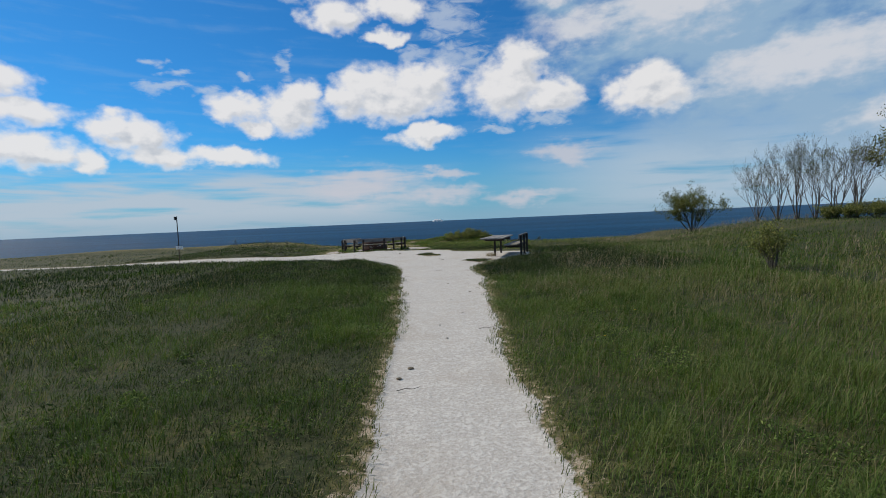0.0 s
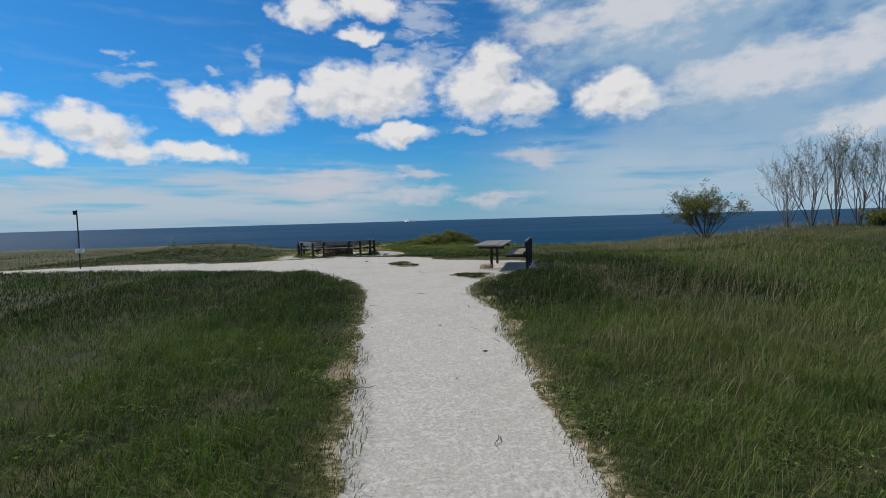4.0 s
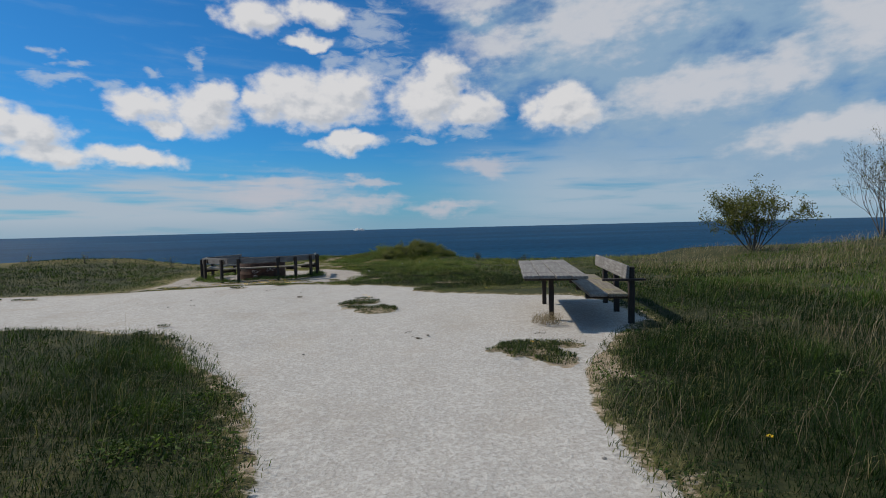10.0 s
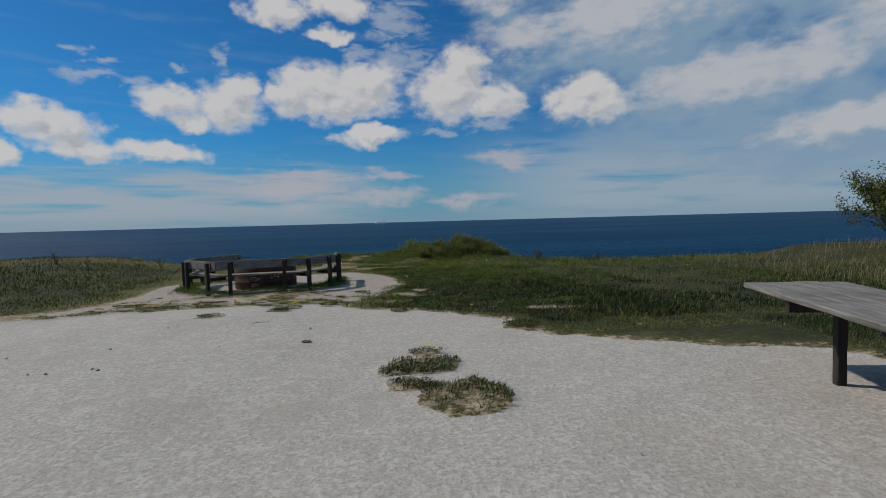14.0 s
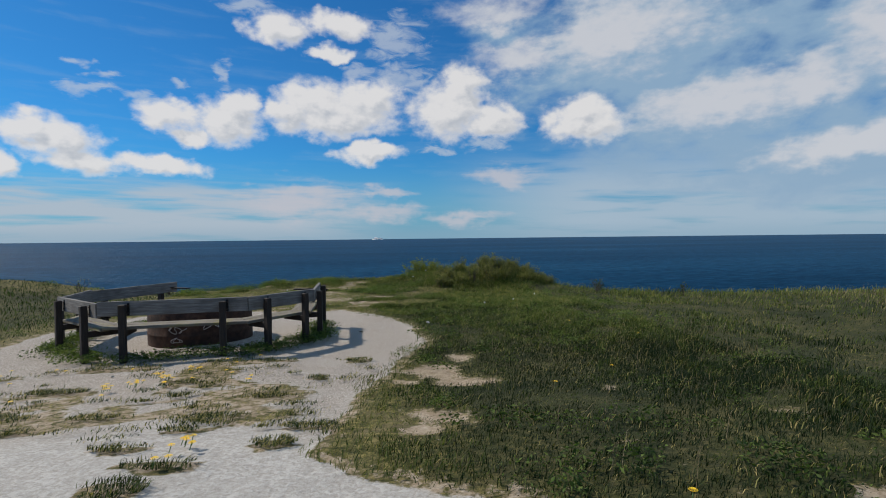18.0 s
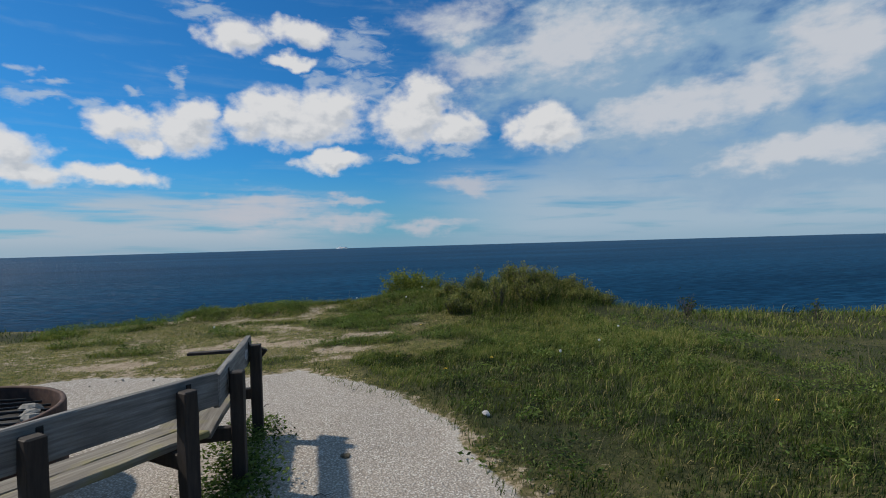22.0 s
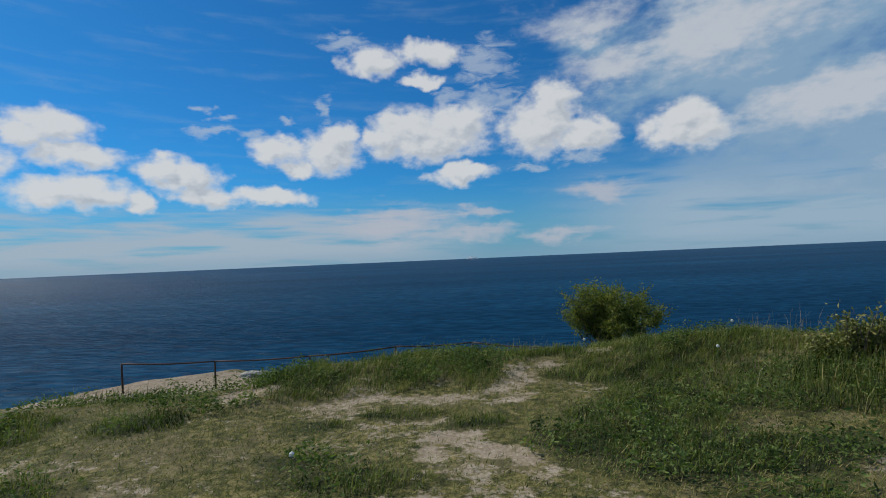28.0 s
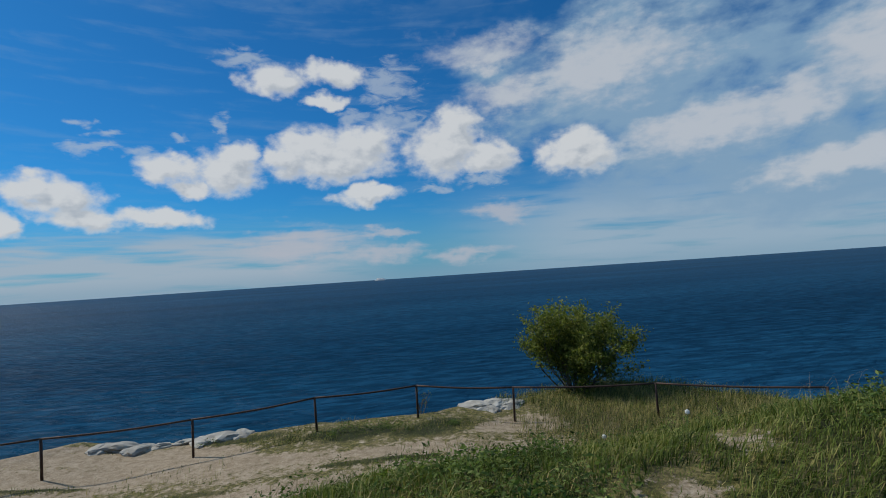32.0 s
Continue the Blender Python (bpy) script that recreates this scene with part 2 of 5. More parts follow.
def surface(name, stops, scale, rough=.8, metal=0.0, stretch=(1, 1, 1), bump=.4, dist=.01, stain=None, stain_scale=1.0, spec=.4, vary=.25):
    """Fine noise through a colour ramp, a larger stain over it, bump, and a shade of its own for each object."""
    mt, N, L, b = material(name, rough, metal, spec)
    v = n_coord(N, L, stretch)
    f = n_noise(N, L, v, scale, 6, .62)
    col = n_ramp(N, L, f, stops)
    if stain:
        s = n_smooth(N, L, n_noise(N, L, n_coord(N, L), stain_scale, 5, .6), .48, .68)
        col = n_mix(N, L, n_math(N, L, "MULTIPLY", s, .75), col, stain)
    info = N.new("ShaderNodeObjectInfo")
    k = n_math(N, L, "ADD", n_math(N, L, "MULTIPLY", info.outputs["Random"], vary), 1 - vary / 2)
    hsv = N.new("ShaderNodeHueSaturation")
    L.new(k, hsv.inputs["Value"])
    L.new(col, hsv.inputs["Color"])
    L.new(hsv.outputs[0], b.inputs["Base Color"])
    if bump:
        n_bump(N, L, b, f, bump, dist)
    return mt


M_GREY_WOOD = surface("weathered_wood", [(.25, (.07, .062, .055)), (.5, (.17, .155, .14)), (.75, (.30, .285, .265))], 9, .85,
                      stretch=(.35, 5, 5), bump=.7, dist=.006, stain=(.10, .09, .08), stain_scale=2.2)
M_SEAT_WOOD = surface("seat_wood", [(.25, (.075, .062, .048)), (.5, (.165, .14, .11)), (.78, (.28, .25, .205))], 8, .85,
                      stretch=(.35, 5, 5), bump=.6, dist=.005, stain=(.20, .17, .06), stain_scale=2.6)
M_DARK_WOOD = surface("dark_stained_wood", [(.3, (.014, .010, .008)), (.6, (.035, .024, .018)), (.85, (.07, .05, .04))], 10, .75,
                      stretch=(4, 4, .5), bump=.5, dist=.004)
M_RUST = surface("rusted_steel", [(.3, (.035, .018, .013)), (.55, (.085, .042, .028)), (.8, (.15, .085, .06))], 12, .8, .2,
                 bump=.4, dist=.003, stain=(.03, .022, .02), stain_scale=2.4)
M_BLACK = surface("black_iron", [(.3, (.008, .008, .009)), (.7, (.03, .028, .026))], 25, .6, .5, bump=.3, dist=.002)
M_RAIL = surface("brown_painted_rail", [(.3, (.035, .022, .016)), (.7, (.10, .06, .045))], 30, .65, .4, bump=.3, dist=.002)
M_BARK = surface("bark", [(.3, (.045, .036, .03)), (.7, (.15, .125, .10))], 18, .9, stretch=(3, 3, .7), bump=.6, dist=.006)
M_ROCK = surface("pale_limestone", [(.25, (.20, .18, .155)), (.5, (.36, .335, .295)), (.8, (.52, .50, .46))], 3.2, .9,
                 bump=.9, dist=.06, stain=(.33, .30, .24), stain_scale=1.1)
M_STONE = surface("grey_stone", [(.3, (.16, .145, .125)), (.7, (.36, .33, .29))], 22, .9, bump=.5, dist=.004, vary=.5)
M_WHITE = surface("white_enamel", [(.3, (.68, .68, .66)), (.7, (.8, .8, .78))], 14, .5, bump=.1, dist=.001)
M_CHALK = surface("pale_scratch", [(.3, (.42, .38, .36)), (.7, (.55, .5, .48))], 40, .9, bump=0)
M_YELLOW = surface("dandelion_petals", [(.3, (.72, .42, .008)), (.7, (.85, .58, .02))], 60, .7, bump=0, vary=.2)


def leaf_material(name, dark, light, alt=None, through_light=.35, rough=.55):
    mt, N, L, b = material(name, rough + .12, 0, .16)
    at = N.new("ShaderNodeAttribute")
    at.attribute_name = "tone"
    stops = [(.0, dark), (.62, light), (1.0, alt or light)]
    col = n_ramp(N, L, at.outputs["Fac"], stops)
    L.new(col, b.inputs["Base Color"])
    tr = N.new("ShaderNodeBsdfTranslucent")
    L.new(n_mix(N, L, 1.0, col, (1.0, 1.12, .5), "MULTIPLY"), tr.inputs[0])
    mx = N.new("ShaderNodeMixShader")
    mx.inputs[0].default_value = through_light
    L.new(b.outputs[0], mx.inputs[1])
    L.new(tr.outputs[0], mx.inputs[2])
    L.new(mx.outputs[0], N["Material Output"].inputs[0])
    return mt


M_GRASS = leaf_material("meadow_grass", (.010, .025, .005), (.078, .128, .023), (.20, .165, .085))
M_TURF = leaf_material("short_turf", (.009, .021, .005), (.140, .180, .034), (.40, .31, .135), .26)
M_STRAW = leaf_material("dry_straw", (.13, .095, .06), (.27, .215, .14), (.40, .33, .23), .2, .7)
M_WEED = leaf_material("broad_weed_leaf", (.022, .040, .012), (.115, .165, .040), (.21, .25, .075))
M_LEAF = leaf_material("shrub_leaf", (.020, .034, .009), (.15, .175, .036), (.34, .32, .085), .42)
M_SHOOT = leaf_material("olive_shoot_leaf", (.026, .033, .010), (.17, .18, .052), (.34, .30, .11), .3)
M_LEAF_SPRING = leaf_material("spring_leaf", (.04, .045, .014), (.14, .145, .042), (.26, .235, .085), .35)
M_LEAF_DARK = leaf_material("dark_leaf", (.016, .03, .009), (.05, .08, .022), (.12, .13, .05))


def ground_material():
    mt, N, L, b = material("ground_cover", .95, 0, .2)
    v = n_coord(N, L)

    def attr(name):
        a = N.new("ShaderNodeAttribute")
        a.attribute_name = name
        return a.outputs["Fac"]

    fine, mid, big = n_noise(N, L, v, 38, 6, .7), n_noise(N, L, v, 6, 6, .65), n_noise(N, L, v, .8, 5, .6)
    # trodden limestone gravel, with paler tread marks, and dusty brown edges
    grav = n_ramp(N, L, fine, [(.25, (.235, .21, .182)), (.5, (.38, .35, .315)), (.78, (.49, .46, .42))])
    lumps = n_noise(N, L, v, 23, 5, .62, .4)
    tread = n_smooth(N, L, n_math(N, L, "ADD", lumps, n_math(N, L, "MULTIPLY", n_math(N, L, "SUBTRACT", mid, .5), .55)), .50, .60)
    grav = n_mix(N, L, n_math(N, L, "MULTIPLY", tread, .42), grav, (.57, .54, .50))
    grav = n_mix(N, L, n_math(N, L, "MULTIPLY", n_smooth(N, L, lumps, .44, .30), .34), grav, (.25, .215, .175))
    grav = n_mix(N, L, n_math(N, L, "MULTIPLY", n_smooth(N, L, big, .48, .70), .35), grav, (.31, .265, .215))
    pebble = N.new("ShaderNodeTexVoronoi")
    pebble.inputs["Scale"].default_value = 62
    L.new(v, pebble.inputs["Vector"])
    stone = n_ramp(N, L, n_noise(N, L, pebble.outputs["Color"], 3.0, 0), [(.3, (.33, .28, .235)), (.5, (.46, .405, .35)), (.7, (.60, .55, .49))])
    coarse = n_mix(N, L, n_smooth(N, L, pebble.outputs["Distance"], .30, .70), stone, (.23, .19, .155))
    grav = n_mix(N, L, n_math(N, L, "MULTIPLY", attr("loose"), .85), grav, coarse)
    soil = n_ramp(N, L, mid, [(.30, (.14, .095, .055)), (.5, (.29, .215, .14)), (.70, (.47, .38, .285))])
    soil = n_mix(N, L, .45, soil, n_ramp(N, L, fine, [(.32, (.11, .082, .05)), (.5, (.28, .22, .15)), (.68, (.54, .47, .38))]))
    turf = n_ramp(N, L, n_math(N, L, "ADD", n_math(N, L, "MULTIPLY", n_noise(N, L, v, 13, 4, .7), .6), n_math(N, L, "MULTIPLY", n_noise(N, L, v, 70, 3, .75), .4)), [(.38, (.020, .026, .007)), (.5, (.088, .082, .022)), (.60, (.25, .20, .075))])
    worn = n_smooth(N, L, n_noise(N, L, v, 2.1, 5, .65), .47, .66)
    # dark thatch with the shade between dense blades put into its colour
    shaded_thatch = n_ramp(N, L, mid, [(.3, (.010, .015, .005)), (.55, (.024, .030, .010)), (.75, (.050, .048, .020))])
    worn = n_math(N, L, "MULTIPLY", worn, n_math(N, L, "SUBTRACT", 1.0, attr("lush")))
    turf = n_mix(N, L, n_math(N, L, "MULTIPLY", attr("lush"), .92), turf, shaded_thatch)
    turf = n_mix(N, L, n_math(N, L, "MULTIPLY", worn, .65), turf, n_ramp(N, L, fine, [(.3, (.075, .060, .028)), (.7, (.27, .21, .115))]))
    crumb = n_noise(N, L, v, 17, 6, .72)
    rub = n_math(N, L, "ADD", n_math(N, L, "MULTIPLY", mid, .62), n_math(N, L, "MULTIPLY", crumb, .63))
    fs = n_smooth(N, L, n_math(N, L, "ADD", attr("soil"), n_math(N, L, "MULTIPLY", n_math(N, L, "SUBTRACT", rub, .625), 2.6)), .36, .66)
    fg = n_smooth(N, L, n_math(N, L, "ADD", attr("gravel"), n_math(N, L, "MULTIPLY", n_math(N, L, "SUBTRACT", rub, .62), .8)), .42, .58)
    fr = n_smooth(N, L, n_math(N, L, "ADD", attr("rock"), n_math(N, L, "SUBTRACT", rub, .62)), .40, .62)
    col = n_mix(N, L, fs, turf, soil)
    col = n_mix(N, L, fg, col, grav)
    col = n_mix(N, L, fr, col, n_ramp(N, L, mid, [(.25, (.20, .165, .12)), (.55, (.36, .32, .26)), (.8, (.58, .55, .50))]))
    L.new(col, b.inputs["Base Color"])
    hgt = n_math(N, L, "ADD", n_math(N, L, "MULTIPLY", fine, .30), n_math(N, L, "ADD", n_math(N, L, "MULTIPLY", lumps, .7), n_math(N, L, "MULTIPLY", n_noise(N, L, v, 5.5, 5, .6, .6), .6)))
    hgt = n_math(N, L, "SUBTRACT", hgt, n_math(N, L, "MULTIPLY", n_math(N, L, "MULTIPLY", pebble.outputs["Distance"], attr("loose")), .45))
    n_bump(N, L, b, hgt, .55, .03)
    return mt


M_GROUND = ground_material()


def sea_material():
    mt, N, L, b = material("sea_water", .30, 0, .12)
    v = n_coord(N, L)
    sw = n_coord(N, L, (.35, 1.0, 1))
    big = n_noise(N, L, n_coord(N, L, (.0012, .006, 1)), 1.0, 6, .65)
    mid = n_noise(N, L, n_coord(N, L, (.012, .05, 1)), 1.0, 5, .62)
    col = n_ramp(N, L, big, [(.32, (.007, .043, .094)), (.52, (.011, .062, .130)), (.72, (.018, .092, .180))])
    col = n_mix(N, L, n_smooth(N, L, mid, .52, .72), col, (.011, .068, .138))
    # shaded faces of small waves put into the colour as near-black ripples
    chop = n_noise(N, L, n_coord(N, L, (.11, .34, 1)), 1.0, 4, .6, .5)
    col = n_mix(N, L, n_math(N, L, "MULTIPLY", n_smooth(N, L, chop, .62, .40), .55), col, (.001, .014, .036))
    sep = N.new("ShaderNodeSeparateXYZ")
    L.new(v, sep.inputs[0])
    shore = n_math(N, L, "MULTIPLY", n_smooth(N, L, sep.outputs[1], 150, 45), n_smooth(N, L, sep.outputs[0], 0, -60))
    col = n_mix(N, L, n_math(N, L, "MULTIPLY", shore, .8), col, (.03, .15, .17))
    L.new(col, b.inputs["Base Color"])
    wave = n_math(N, L, "ADD", n_noise(N, L, sw, .30, 5, .62, .4), n_math(N, L, "MULTIPLY", n_noise(N, L, sw, .06, 3, .5), 1.6))
    n_bump(N, L, b, wave, 1.0, 2.6)
    bump = b.inputs["Normal"].links[0].from_socket
    body, shine, mx = N.new("ShaderNodeBsdfDiffuse"), N.new("ShaderNodeBsdfGlossy"), N.new("ShaderNodeMixShader")
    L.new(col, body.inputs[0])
    L.new(bump, body.inputs["Normal"])
    L.new(bump, shine.inputs["Normal"])
    shine.inputs["Roughness"].default_value = .34
    facing = N.new("ShaderNodeLayerWeight")
    gloss = n_math(N, L, "MULTIPLY", n_math(N, L, "POWER", facing.outputs["Facing"], 25.0), .10)
    L.new(n_math(N, L, "ADD", gloss, .008), mx.inputs[0])
    for k, s in enumerate((body, shine)):
        L.new(s.outputs[0], mx.inputs[k + 1])
    L.new(mx.outputs[0], N["Material Output"].inputs[0])
    return mt


M_SEA = sea_material()

# ---- the lie of the land ----


def smooth01(v):
    v = np.clip(v, 0, 1)
    return v * v * (3 - 2 * v)


_TABLE = np.random.default_rng(3).uniform(-1, 1, (256, 256))


def wobble(x, y, f):
    """Smooth lattice noise of about -1 to 1 in three octaves, the first of f waves a metre."""
    out = 0.0
    for k, amp in ((1.0, .95), (2.17, .5), (4.63, .27)):
        u, v = np.asarray(x) * f * k * 1.6 + 17.3 * k, np.asarray(y) * f * k * 1.6 + 5.1 * k
        i, j = np.floor(u).astype(int), np.floor(v).astype(int)
        a, b = u - i, v - j
        a, b = a * a * (3 - 2 * a), b * b * (3 - 2 * b)
        t = _TABLE
        i0, i1, j0, j1 = i % 256, (i + 1) % 256, j % 256, (j + 1) % 256
        out = out + amp * ((t[i0, j0] * (1 - a) + t[i1, j0] * a) * (1 - b) + (t[i0, j1] * (1 - a) + t[i1, j1] * a) * b)
    return out


BROW_X = [-300, -60, -14, -4, -2.9, -2.2, -1, 2.5, 4.4, 6.5, 10, 16, 40, 300]
BROW_Y = [30, 36, 37.6, 38.1, 38.6, 39.35, 39.7, 40.1, 40.0, 37.0, 35.4, 34.6, 36, 30]
CLIFF_X = [-300, -60, -14, -11.6, -8, -2, .5, 2.2, 5, 8, 12, 40, 300]
CLIFF_Y = [38, 43, 43.8, 46.6, 49.4, 49.5, 49.9, 51.0, 51.6, 48.5, 43, 43, 37]


def brow(x):
    return np.interp(x, BROW_X, BROW_Y) + .25 * wobble(x, 0 * x, .11)


def cliff(x):
    return np.interp(x, CLIFF_X, CLIFF_Y) + .45 * wobble(x, 0 * x, .17)


def land(x, y):
    """Height of the land."""
    x, y = np.asarray(x, float), np.asarray(y, float)
    z = -.30 * smooth01((y - 23.5) / 4.5) * smooth01((9 - np.abs(x + 1)) / 4)
    z = z - .38 * smooth01((y - 20) / 9) * smooth01((x - 4.5) / 4) * smooth01((19 - x) / 4)
    z = z + .7 * smooth01((x - 13.5) / 8) * smooth01((30.5 - y) / 5)
    z = z + .50 * np.exp(-(((x - 4.7) / 1.9) ** 2 + ((y - 38.0) / 1.5) ** 2))
    z = z + .12 * np.exp(-(((x - 2.6) / 1.4) ** 2 + ((y - 39.6) / .8) ** 2))
    z = z + .08 * np.exp(-(((x + 1.5) / 1.3) ** 2 + ((y - 39.8) / .6) ** 2))
    z = z + .04 * wobble(x, y, .13) * smooth01((np.abs(x - 1.9) - .9) / 1.5)
    over = y - brow(x)
    z = z + .13 * np.exp(-((over + .35) / .6) ** 2) * smooth01((x + 3.0) / .7) * smooth01((5 - x) / 2)
    z = z + (.10 + .12 * smooth01((-7 - x) / 4)) * np.exp(-((over + .3) / .9) ** 2) * smooth01((-4.8 - x) / 1.2) * smooth01((x + 30) / 8)
    z = z - (1.90 + .14 * smooth01((-2 - x) / 5) + .14 * smooth01((x - .2) / 1.6)) * smooth01(over / 3.6)
    drop = y - cliff(x)
    z = z - .5 * smooth01((drop + .7) / .8) - 22.5 * smooth01((drop - .1) / 1.6)
    return z


# ---- ground, path, sea ----
WEST_EDGE = [(1.65, -10), (1.62, .5), (1.56, 3), (1.5, 5.5), (1.3, 8), (1.18, 9.5), (1.05, 12), (.93, 13.1), (.5, 15.1), (-.5, 17.05), (-1.2, 18.1),
             (-2.76, 18.9), (-5.0, 19.6), (-8.25, 20.9), (-10.4, 21.7), (-14, 22.0), (-20, 21.5), (-40, 19), (-40, 20.4), (-20, 22.7), (-14, 22.9),
             (-11.5, 23.4), (-8.6, 24.4), (-6.9, 25.1), (-5.9, 26.3), (-5.2, 28.0), (-4.9, 29.5), (-5.0, 31.5), (-4.2, 33.2), (-2.5, 33.9)]
EAST_EDGE = [(-.5, 33.3), (.1, 33.45), (.8, 32.5), (1.2, 31.85), (1.6, 30.95), (1.7, 30.05), (1.68, 29.3), (1.4, 28.6), (.9, 26.9), (.72, 25.5), (.56, 24.5),
             (.93, 24.1), (1.43, 23.75), (1.87, 23.65), (2.2, 23.26), (2.6, 22.9), (2.95, 22.6), (3.26, 21.6), (4.2, 21.0), (5.9, 20.4), (6.2, 19.3),
             (5.8, 17.4), (4.75, 16.45), (4.05, 15.45), (3.5, 14.1), (3.2, 12.4), (3.37, 11.5), (3.48, 10.6), (3.22, 8.7), (3.2, 7.3), (3.1, 5),
             (2.92, 2.6), (3.0, .7), (3.2, -10)]
# islands of turf in the gravel: x, y, radius along x, along y
ISLANDS = [(1.55, 20.55, .38, .34), (1.86, 19.65, .36, .38), (1.45, 19.95, .2, .2), (1.7, 21.05, .22, .10), (3.45, 16.0, .36, .42), (3.65, 16.25, .34, .28), (3.72, 15.7, .3, .3), (4.1, 16.25, .22, .16), (-1.35, 23.65, .26, .14), (-.40, 24.0, .22, .16),
           (-.3, 24.35, .2, .1), (1.46, 23.6, .2, .1), (3.0, 22.2, .3, .25), (.28, 24.75, .14, .1), (-.70, 24.7, .2, .07), (-.3, 25.6, .25, .12),
           (.44, 25.2, .22, .08), (-2.0, 25.3, .35, .1), (-2.7, 25.55, .4, .1), (-1.4, 25.7, .2, .1), (-.47, 25.15, .2, .09), (-7.05, 24.0, .3, .15),
           (-6.2, 23.75, .25, .12), (-1.4, 18.75, .15, .08), (-1.0, 27.2, .35, .12), (-3.3, 26.4, .5, .15), (-2.4, 27.0, .45, .12),
           (-4.2, 27.3, .5, .14), (.3, 27.3, .2, .1), (-.2, 26.4, .3, .1), (.75, 28.2, .15, .08), (-.75, 28.25, .6, .10), (-2.4, 28.1, .7, .12)]
# bare earth among the turf: x, y, radius along x, along y
BARES = [(-1.2, 35.3, .55, .22), (-.75, 35.85, .45, .2), (-.4, 36.8, .35, .2), (-.95, 37.5, .35, .12), (.3, 35.1, .5, .22), (.75, 34.55, .5, .25),
         (1.15, 35.75, .4, .16), (1.95, 36.45, .3, .1), (1.8, 34.9, .35, .14), (-2.75, 38.25, .32, .28), (-2.4, 34.4, .7, .18), (-1.5, 34.1, .8, .16),
         (-.4, 34.2, .7, .16), (.6, 33.9, .4, .14), (-.5, 37.1, .35, .12), (-.05, 36.7, .25, .14), (-.15, 38.3, .2, .25), (.1, 38.75, .17, .3),
         (.45, 39.15, .2, .2), (1.0, 39.6, .2, .2), (1.4, 40.1, .16, .18), (-1.5, 38.15, .3, .12), (-.7, 38.2, .28, .12), (-1.9, 38.0, .35, .12),
         (1.6, 27.35, .26, .28), (1.95, 26.75, .28, .2), (2.1, 28.2, .16, .18), (1.25, 26.9, .2, .2), (1.3, 24.9, .2, .15), (2.7, 24.4, .22, .1), (1.5, 25.3, .25, .2), (3.9, 23.4, .25, .1),
         (3.4, 26.1, .16, .12), (4.3, 24.9, .2, .1), (1.15, 12.9, .25, .5), (1.2, 7.4, .1, .3), (3.5, 9.5, .13, .3), (3.75, 15.3, .25, .25), (3.5, 11.9, .1, .2), (4.15, 15.6, .35, .3), (3.95, 15.2, .3, .35)]


# the sandy scar where the bank has broken away
SCARP = [(-2.75, 38.35, .26, .26), (-2.9, 38.6, .2, .22)]
# lush mats in the worn turf and strips of grass on the ledge: x, y, radius along x, along y
MATS = [(2.7, 32.5, 1.5, 1.0), (3.8, 33.6, 1.3, .9), (1.5, 33.0, .6, .5), (.8, 37.2, .75, .75), (1.37, 36.05, .45, .2), (1.0, 35.0, .8, .3), (-1.35, 36.35, .5, .2), (-.89, 35.12, .16, .1), (-4.7, 37.4, 1.0, .5),
        (-3.4, 37.5, .6, .25), (2.1, 38.0, 1.2, .7), (2.4, 35.3, .45, .6), (-1.76, 37.4, .35, .15), (-.4, 37.43, .35, .16), (-1.1, 37.67, .4, .14),
        (-1.7, 36.7, .25, .12), (1.04, 38.85, .5, .3), (2.0, 39.3, .8, .6), (-2.3, 38.75, .5, .25), (2.4, 33.4, 1.0, .5), (1.24, 33.5, .55, .35),
        (-.5, 34.0, .6, .2), (1.3, 36.6, .9, .4), (-2.6, 35.2, .6, .2), (-3.4, 36.2, .7, .25), (-4.6, 45.55, .9, .12), (-1.75, 46.1, .9, .12), (-6.1, 45.3, .7, .1),
        (-.5, 46.0, .4, .1), (-2.0, 47.9, 1.3, .45), (-.3, 47.7, .9, .5), (-4.4, 48.4, .9, .18), (-7.5, 46.6, .8, .12)]


def edge_distance(x, y, ring):
    """Signed distance to a closed outline, positive inside."""
    p = np.array(ring)
    q = np.roll(p, -1, 0)
    best, inside = np.full(x.shape, 1e9), np.zeros(x.shape, bool)
    for (ax, ay), (bx, by) in zip(p, q):
        dx, dy = bx - ax, by - ay
        t = np.clip(((x - ax) * dx + (y - ay) * dy) / (dx * dx + dy * dy), 0, 1)
        best = np.minimum(best, np.hypot(x - ax - t * dx, y - ay - t * dy))
        if ay != by:
            inside ^= ((ay > y) != (by > y)) & (x < ax + (y - ay) * dx / (by - ay))
    return np.where(inside, best, -best)


def blobs(x, y, some):
    f = np.full(x.shape, -9.0)
    for cx, cy, rx, ry in some:
        near = (np.abs(x - cx) < 3 * rx) & (np.abs(y - cy) < 3 * ry)
        d = 1 - np.hypot((x[near] - cx) / rx, (y[near] - cy) / ry)
        f[near] = np.maximum(f[near], d)
    return f


def mats(x, y):
    return smooth01(.5 + (blobs(x, y, MATS) + .35 * wobble(x, y, 1.0)) / .7)


